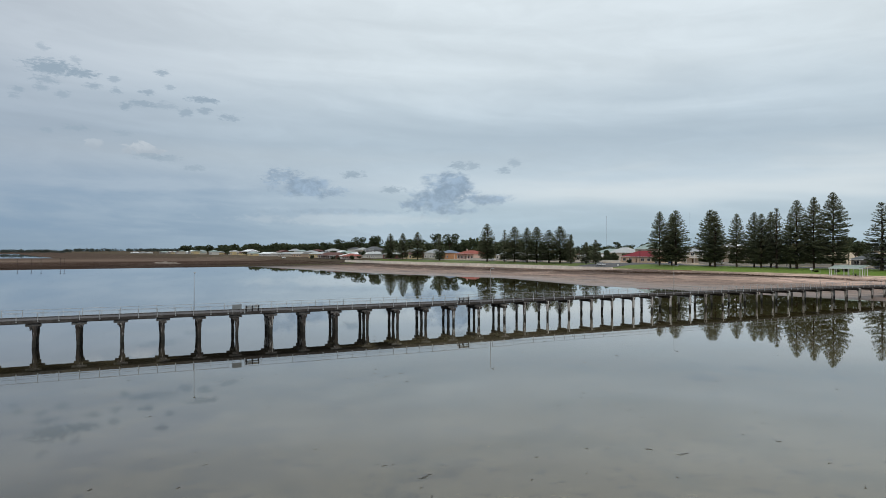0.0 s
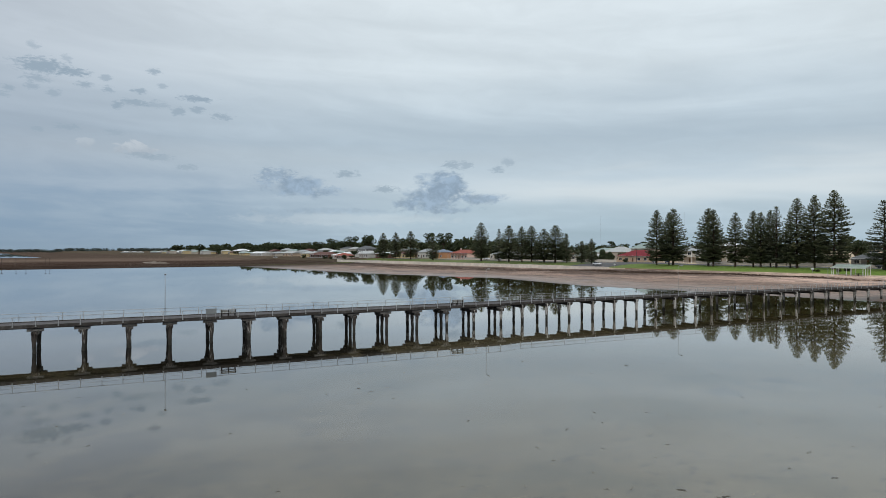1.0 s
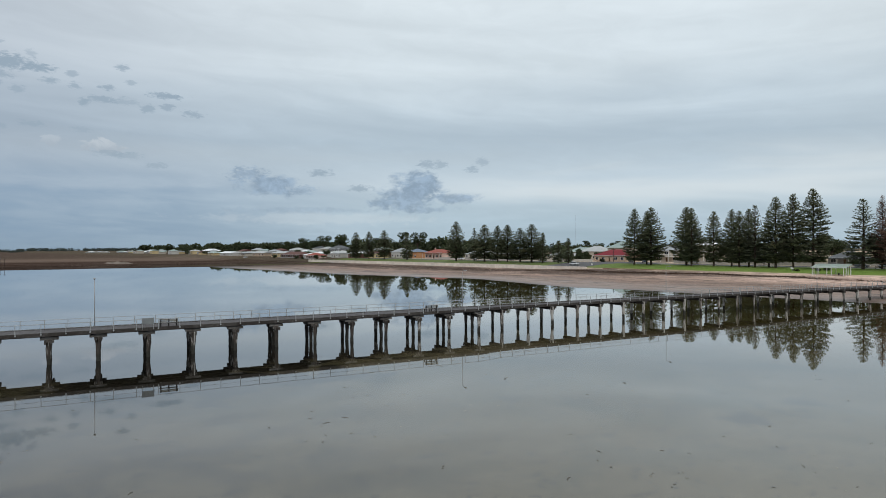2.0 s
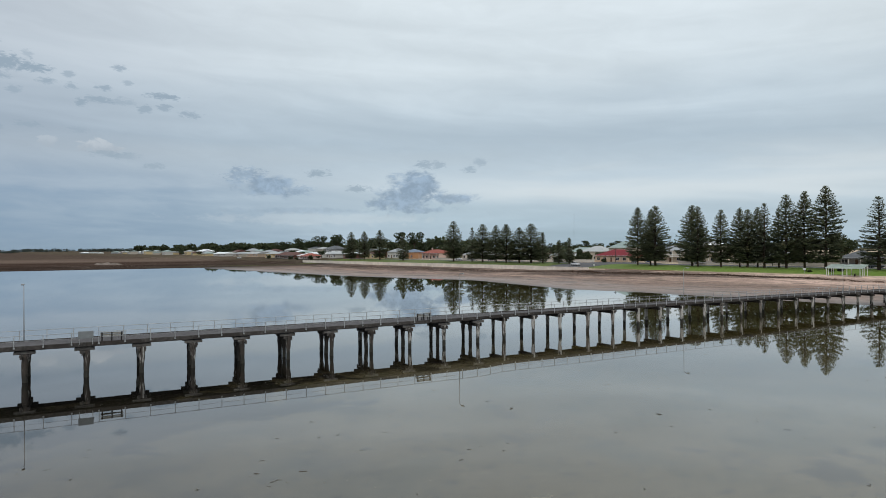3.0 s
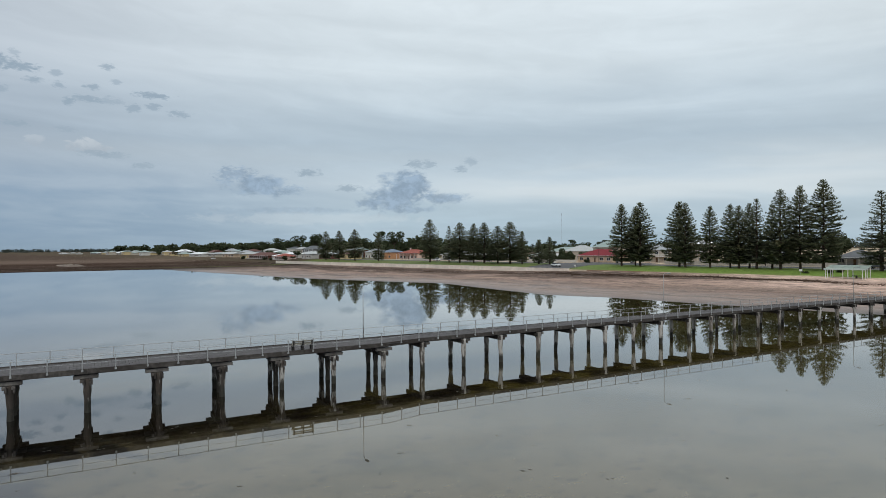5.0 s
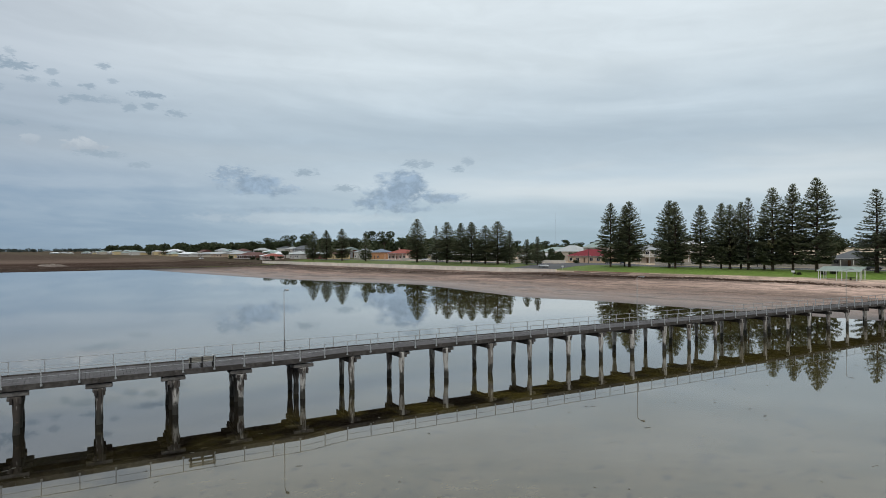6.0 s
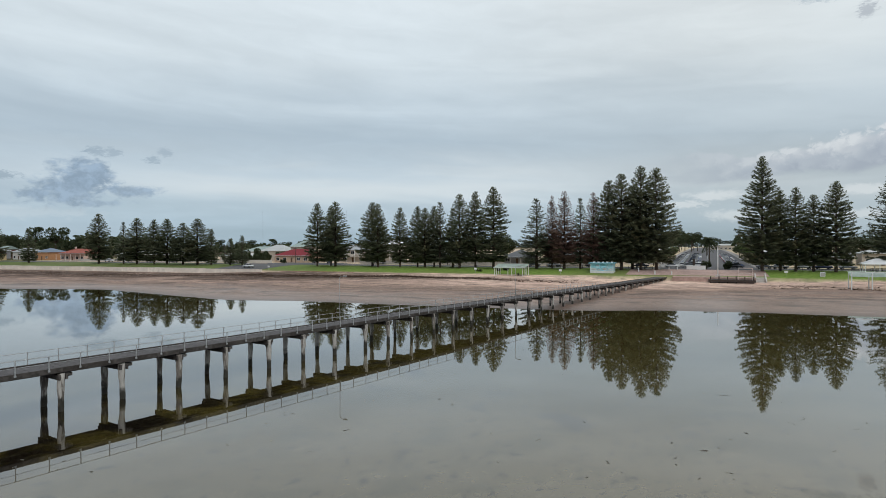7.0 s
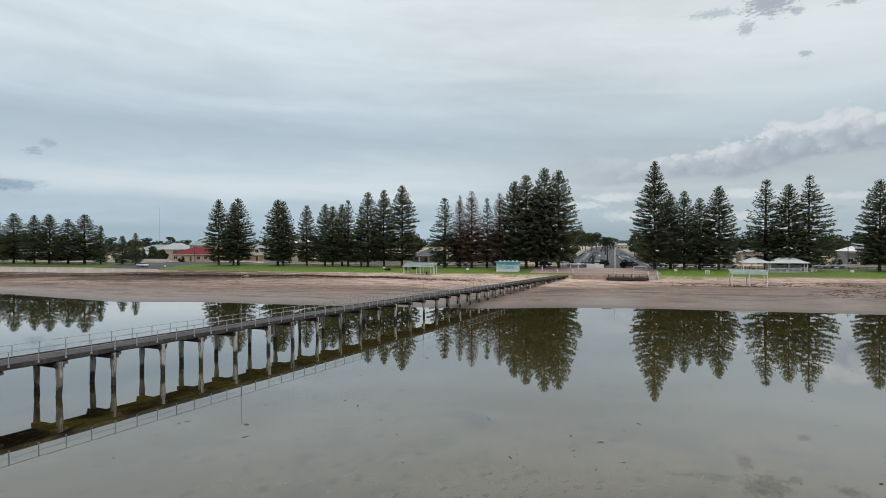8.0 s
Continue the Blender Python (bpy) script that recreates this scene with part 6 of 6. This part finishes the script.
def fence(u, v0, v1, h, mat, label, bay=2.4, cross=False, rails=False):
    ob = thing("fence", pose(0, 0, 0), label, "fence")
    n = max(1, int(abs(v1 - v0) / bay))
    L = abs(v1 - v0) / n
    pm = bpy.data.meshes.new("post")
    bm = boxed(-0.05, 0.05, -0.05, 0.05, -0.3, h + 0.05)
    bm.to_mesh(pm)
    bm.free()
    pm.materials.append(mat)
    fm = bpy.data.meshes.new("panel")
    if rails:
        bm = boxed(-0.03, 0.03, 0.05, L - 0.05, h - 0.12, h)
        box(bm, -0.03, 0.03, 0.05, L - 0.05, h * 0.45, h * 0.45 + 0.1)
    else:
        bm = bmesh.new()
        k = int(L / 0.1)
        ribs = [[bm.verts.new((0.02 * (-1) ** i + dx, 0.05 + (L - 0.1) * i / k, zz)) for dx in (-0.012, 0.012) for zz in (0.05, h)] for i in range(k + 1)]
        for a, b in zip(ribs, ribs[1:]):
            for p, q in ((0, 1), (3, 2), (1, 3), (2, 0)):
                bm.faces.new((a[p], b[p], b[q], a[q]))
    bm.to_mesh(fm)
    bm.free()
    fm.materials.append(mat)
    for i in range(n + 1):
        v = v0 + (v1 - v0) * i / n
        place("post", pm, ob, tpose(u, v))
        if i < n:
            place("panel", fm, ob, tpose(u, v))


fence(266, 98, 160, 1.4, FENCE_PALE, "pale solid fence along the gardens")
fence(266, 62, 92, 1.2, FENCE_PALE, "pale low fence along the gardens")
fence(266, -38, -30, 2.6, FENCE_DARK, "dark grey fence beside the rotunda", bay=2.6)
fence(266, -78, -44, 1.2, FENCE_PALE, "low pale front fence of the houses")
fence(268, 206, 260, 1.3, RENDER_WHITE, "white low garden wall")
fence(268, 262, 330, 1.3, FENCE_PALE, "pale low garden fence")
fence(249.0, 44, 78, 0.9, WOOD_GREY, "low post-and-rail timber fence by the road", rails=True)
fence(249.0, -60, 10, 0.9, WOOD_GREY, "low post-and-rail timber fence by the road", rails=True)

POLE_WHITE = material("white flagpole paint", (0.70, 0.70, 0.68), 0.5, 0.05, 4.0)
ob = thing("flagpole", tpose(227.5, 25.6, 2.62), "tall slim white flagpole on the plaza", "flagpole")
part("pole", tube(bmesh.new(), [(0, 0, 0), (0, 0, 4), (0, 0, 7.7)], [0.15, 0.13, 0.10], 8), POLE_WHITE, ob, smooth=True)
part("finial", tube(bmesh.new(), [(0, 0, 7.7), (0, 0, 7.85), (0, 0, 7.95)], [0.1, 0.14, 0.04], 8), POLE_WHITE, ob)
part("plinth", boxed(-0.6, 0.6, -0.6, 0.6, -0.2, 0.5, bevel=0.04), CONCRETE, ob)

ob = thing("planter_wall", tpose(248, 31.3), "long white rendered planter wall across the street end", "planter")
part("front_wall", boxed(-0.9, -0.7, -2.7, 2.7, -0.2, 1.2, bevel=0.02), WHITE, ob)
part("back_wall", boxed(0.7, 0.9, -2.7, 2.7, -0.2, 1.2, bevel=0.02), WHITE, ob)
part("end_wall", boxed(-0.7, 0.7, -2.7, -2.5, -0.2, 1.195), WHITE, ob)
part("end_wall", boxed(-0.7, 0.7, 2.5, 2.7, -0.2, 1.195), WHITE, ob)
part("soil", boxed(-0.7, 0.7, -2.5, 2.5, 0.8, 1.05), TRUNK, ob)


ob = thing("monument", tpose(251.5, 32.0), "dark stone pillar on a stepped base", "monument")
part("base", boxed(-0.7, 0.7, -0.7, 0.7, -0.2, 0.6, bevel=0.05), CONCRETE, ob)
part("shaft", boxed(-0.35, 0.35, -0.35, 0.35, 0.6, 2.9, bevel=0.06), DARK_TIMBER, ob)
part("cap", boxed(-0.48, 0.48, -0.48, 0.48, 2.9, 3.15, bevel=0.06), DARK_TIMBER, ob)


def bollard(u, v):
    ob = thing("bollard", tpose(u, v, gz(max(u, 226), v) + 0.05), "short white bollard on the paved plaza", "bollard", "bollards on the plaza")
    part("post", tube(bmesh.new(), [(0, 0, 0), (0, 0, 1.0)], 0.16, 8), WHITE, ob)
    part("cap", tube(bmesh.new(), [(0, 0, 1.0), (0, 0, 1.08)], [0.19, 0.12], 8), WHITE, ob)


for u, v in ((246, 41.5), (246, 39.0), (246, 36.6), (230, 42.0), (230, 37.5), (236, 47)):
    bollard(u, v)


def palm(u, v, h):
    r = np.random.RandomState(int(u))
    ob = thing("palm_tree", tpose(u, v), "fan palm with a shaggy trunk in the street", "palm tree")
    part("trunk", tube(bmesh.new(), [(0, 0, -0.3), (0.1, 0, h * 0.5), (0, 0, h)], [0.32, 0.24, 0.30], 9), TRUNK, ob, smooth=True)
    C, A, S = [], [], []
    for k in range(64):
        a, e = r.uniform(0, 6.28), r.uniform(-0.9, 1.1)
        d = np.array([math.cos(a) * math.cos(e), math.sin(a) * math.cos(e), math.sin(e)])
        for j in range(9):
            q = (j + 1) / 9
            c = np.array([0, 0, h]) + d * 3.4 * q - np.array([0, 0, 1.7 * q * q])
            t = np.array([-math.sin(a), math.cos(a), 0]) * (1 if j % 2 else -1) + d * 0.8 - np.array([0, 0, 0.4])
            t /= np.linalg.norm(t)
            C.append(c + t * 0.25)
            A.append(t * 1.0)
            S.append(np.cross(t, d) * 0.42 + r.normal(0, 0.04, 3))
    place("crown", quads_mesh("crown", np.array(C), np.array(A), np.array(S), LEAVES), ob)


for i, u, v, k in ((1, 276, 45.6, 0.62), (3, 289, 43.2, 0.66), (1, 318, 43.0, 0.7), (3, 344, 43.0, 0.75), (1, 372, 43.2, 0.8), (3, 282, 11.6, 0.62), (1, 300, 12.0, 0.66), (3, 322, 12.2, 0.62), (1, 352, 12.2, 0.7), (1, 392, 12.4, 0.75)):
    plant(i, u, v, k)
palm(300, 27.2, 9.0)
palm(420, 27.5, 9.0)


def small_sign(u, v, w_=0.9, h=1.5):
    ob = thing("park_sign", tpose(u, v), "small white sign on a post on the lawn", "sign", "signs on the lawn")
    part("post", boxed(-0.04, 0.04, -0.04, 0.04, -0.2, h), LAMP_STEEL, ob)
    part("board", boxed(-0.07, -0.04, -w_ / 2, w_ / 2, h - 0.55, h, bevel=0.01), WHITE, ob)


for u, v in ((227, 68.5), (230, 9.0), (231, -35.5), (228, 176), (229, 96)):
    small_sign(u, v)
for k, (u, v) in enumerate(((229, -50), (229, -51.6), (231, 0.5))):
    ob = thing("electrical_box", tpose(u, v), "small white utility cabinet on the lawn", "utility cabinet", "utility cabinets")
    part("body", boxed(-0.4, 0.4, -0.55, 0.55, -0.2, 1.2, bevel=0.03), WHITE, ob)
    part("door", boxed(-0.42, -0.4, -0.45, 0.45, 0.05, 1.05), FENCE_PALE, ob)
ob = thing("concrete_block", tpose(206, -10.3, 1.5), "small grey concrete block on the sand", "concrete block")
part("block", boxed(-0.5, 0.5, -0.9, 0.7, -0.3, 0.9, bevel=0.2), CONCRETE, ob)


def street_pole(u, v, h=9.0):
    ob = thing("power_pole", tpose(u, v), "slim timber power pole with a cross arm", "power pole", "power poles")
    part("pole", tube(bmesh.new(), [(0, 0, -0.3), (0, 0, h)], [0.15, 0.1], 7), WOOD_GREY, ob)
    part("cross_arm", boxed(-0.06, 0.06, -0.9, 0.9, h - 0.7, h - 0.55), WOOD_GREY, ob)


for u, v, h in ((266, 192, 7), (264, 282, 8), (264, 120, 8), (268, -47, 8), (268, 12, 8), (300, 44, 8), (340, 11, 8), (276, 240, 8)):
    street_pole(u, v, h)
MAST_PALE = material("pale far mast", (0.42, 0.46, 0.50), 0.7, 0.05, 1.0)
for u, v, h in ((700, 560, 52), (760, 470, 55), (900, -120, 48)):
    ob = thing("radio_mast", tpose(u, v), "very thin tall radio mast far behind the town", "mast", "radio masts")
    part("mast", tube(bmesh.new(), [(0, 0, 0), (0, 0, h)], 0.12, 4), MAST_PALE, ob)

# marker posts on the mud spit
POSTS = ((-74.5, 488.5), (-66.2, 484.5), (-60.5, 481.8), (-49.1, 476.3), (-46.8, 475.2))
for x, y in POSTS:
    ob = thing("marker_post", pose(x, y, -0.6), "dark weathered timber post standing on the mud", "post", "posts on the mud spit")
    part("post", tube(bmesh.new(), [(0, 0, 0), (0, 0, 5.6)], [0.11, 0.09], 7), DARK_TIMBER, ob)
    part("cap", boxed(-0.6, 0.6, -0.07, 0.07, 5.3, 5.5), DARK_TIMBER, ob)

# ---------------------------------------------------------------- far woods and scrub
def scrub(name, label, seed, n, ulo, uhi, vlo, vhi, hlo, hhi, mat, clumps=70, size=1.0):
    r = np.random.RandomState(seed)
    C, A, S = [], [], []
    for k in range(n):
        u, v = r.uniform(ulo, uhi), r.uniform(vlo, vhi)
        x, y = town(u, v)
        h = r.uniform(hlo, hhi)
        w_ = h * r.uniform(0.45, 0.8)
        g = max(0.2, gz(u, v))
        p = r.normal(0, 1, (clumps, 3))
        p /= np.linalg.norm(p, axis=1)[:, None]
        p *= (r.uniform(0.3, 1.0, clumps) ** 0.5)[:, None]
        p = p * np.array([w_, w_, h * 0.42]) + np.array([x, y, g + h * 0.58])
        o = r.normal(0, 1, (clumps, 3))
        o /= np.linalg.norm(o, axis=1)[:, None]
        q = np.cross(o, r.normal(0, 1, (clumps, 3)))
        q /= np.linalg.norm(q, axis=1)[:, None]
        C.append(p)
        A.append(o * (h * 0.30 * size))
        S.append(q * (h * 0.20 * size))
    tagged(new(name, quads_mesh(name, np.concatenate(C), np.concatenate(A), np.concatenate(S), mat)), label, "woods", kind="stuff")


scrub("far_woods", "hazy dark line of far coastal scrub", 31, 900, -1500, 700, 2290, 2500, 7, 13, FAR_LEAVES, 50)
scrub("far_woods", "dark trees behind the northern houses", 32, 130, 340, 460, 380, 1000, 6, 17, LEAVES, 130)
scrub("far_woods", "tall dark trees behind the far houses", 37, 34, 350, 420, 1120, 1420, 8, 18, LEAVES, 170)
scrub("far_woods", "tall dark trees behind the far houses", 38, 24, 345, 390, 830, 930, 11, 17, LEAVES, 150)
scrub("far_woods", "garden trees between the northern houses", 39, 55, 262, 335, 420, 900, 2.0, 5.5, LEAVES, 110)
scrub("far_woods", "garden trees between the far houses", 40, 26, 315, 345, 950, 1500, 3, 7, LEAVES, 110)
scrub("far_woods", "dark trees behind the town", 33, 110, 400, 560, 64, 600, 5, 10, LEAVES, 110)
scrub("far_woods", "dark trees behind the southern houses", 34, 120, 340, 560, -420, 8, 7, 12, LEAVES, 90)
scrub("far_woods", "hazy trees on the far low hills", 35, 400, 700, 1800, -1200, 700, 8, 15, FAR_LEAVES, 60)
scrub("far_woods", "trees on the far low rise", 36, 150, 400, 900, 1300, 2300, 7, 13, FAR_LEAVES, 60)


def wrack(seed, n, qlo, qhi, vlo, vhi):
    """Heaps of dead seaweed left along the top of the beach."""
    r = np.random.RandomState(seed)
    C, A, S = [], [], []
    for k in range(n):
        v = r.uniform(vlo, vhi)
        q = r.uniform(qlo, qhi) + 3.0 * math.sin(v * 0.07) + 1.5 * math.sin(v * 0.23)
        sh = float(np.interp(v, SV, SUU))
        u = sh + q / 76.0 * (LAWN_U - sh)
        x, y = town(u, v)
        g = gz(u, v)
        big = 1.0 + 1.6 * r.rand() ** 3
        for i in range(int(r.randint(6, 14) * big)):
            o = np.array([r.normal(0, 0.5), r.normal(0, 1.2), 0.0]) * big
            a = np.array([r.normal(0, 0.5), r.normal(0, 1.0), r.uniform(-0.05, 0.16)])
            C.append(np.array([x, y, g + r.uniform(0.02, 0.16) * big]) + o)
            A.append(a * r.uniform(0.3, 0.8))
            S.append(np.array([r.uniform(-0.2, 0.2), r.uniform(-0.1, 0.1), r.uniform(0.03, 0.14)]))
    tagged(new("seaweed_wrack", quads_mesh("seaweed_wrack", np.array(C), np.array(A), np.array(S), WEED)), "dark brown dead seaweed heaped along the beach", "seaweed", kind="stuff")


WEED = foliage("dead seaweed", (0.055, 0.034, 0.024), (0.130, 0.088, 0.062))
wrack(51, 300, 56, 61, 62, 180)
wrack(52, 260, 50, 66, 130, 330)
wrack(53, 70, 50, 60, -60, 20)
wrack(55, 170, 41, 46, -78, -33)
wrack(54, 200, 57, 60, 84, 150)
wrack(56, 90, 26, 42, -80, -16)
wrack(57, 60, 44, 57, -82, -26)


def floating_weed(seed, n):
    """Loose scraps of weed lying in the shallows, in drifts."""
    r = np.random.RandomState(seed)
    C, A, S = [], [], []
    while len(C) < n:
        x, y = r.uniform(-45, 125), r.uniform(14, 73)
        if noise.noise((x * 0.05, y * 0.09, 3.0)) < r.uniform(-0.6, 0.55):
            continue
        size = r.uniform(0.03, 0.09) if r.rand() < 0.94 else r.uniform(0.09, 0.17)
        turn_ = r.normal(0.0, 0.6)
        way = np.array([math.cos(turn_), math.sin(turn_), 0.0])
        for i in range(r.randint(1, 5)):
            t_ = r.normal(turn_, 0.7)
            a = np.array([math.cos(t_), math.sin(t_), 0.0])
            C.append(np.array([x, y, 0.006 + 0.002 * r.rand()]) + way * r.normal(0, size * 1.4))
            A.append(a * size * r.uniform(1.2, 3.2))
            S.append(np.array([-a[1], a[0], r.uniform(-0.02, 0.02)]) * size * r.uniform(0.5, 1.1))
    tagged(new("floating_seaweed", quads_mesh("floating_seaweed", np.array(C), np.array(A), np.array(S), WET_WEED)), "dark scraps of seaweed floating in the shallows", "seaweed", kind="stuff")


WET_WEED = foliage("wet seaweed", (0.12, 0.115, 0.098), (0.24, 0.23, 0.20))
floating_weed(61, 2600)

# heap of pale spoil on the flats
bm = bmesh.new()
grid_ = [[bm.verts.new((x, y, -0.3 + 1.9 * max(0.0, 1 - (x / 8) ** 2) * max(0.0, 1 - (y / 21) ** 2) ** 0.4 * (0.25 + 1.5 * abs(noise.noise((x * 0.25, y * 0.21, 5.0)))))) for y in np.linspace(-21, 21, 43)] for x in np.linspace(-8, 8, 13)]
for ra, rb in zip(grid_, grid_[1:]):
    for i in range(len(ra) - 1):
        bm.faces.new((ra[i], rb[i], rb[i + 1], ra[i + 1]))
ob = thing("spoil_heap", tpose(115, 514, 0.3), "long low heap of pale sandy spoil on the mud", "heap")
part("mound", bm, material("pale sandy spoil", (0.21, 0.17, 0.14), 0.95, 0.5, 0.6, bump=0.4, second=(0.09, 0.068, 0.055)), ob)
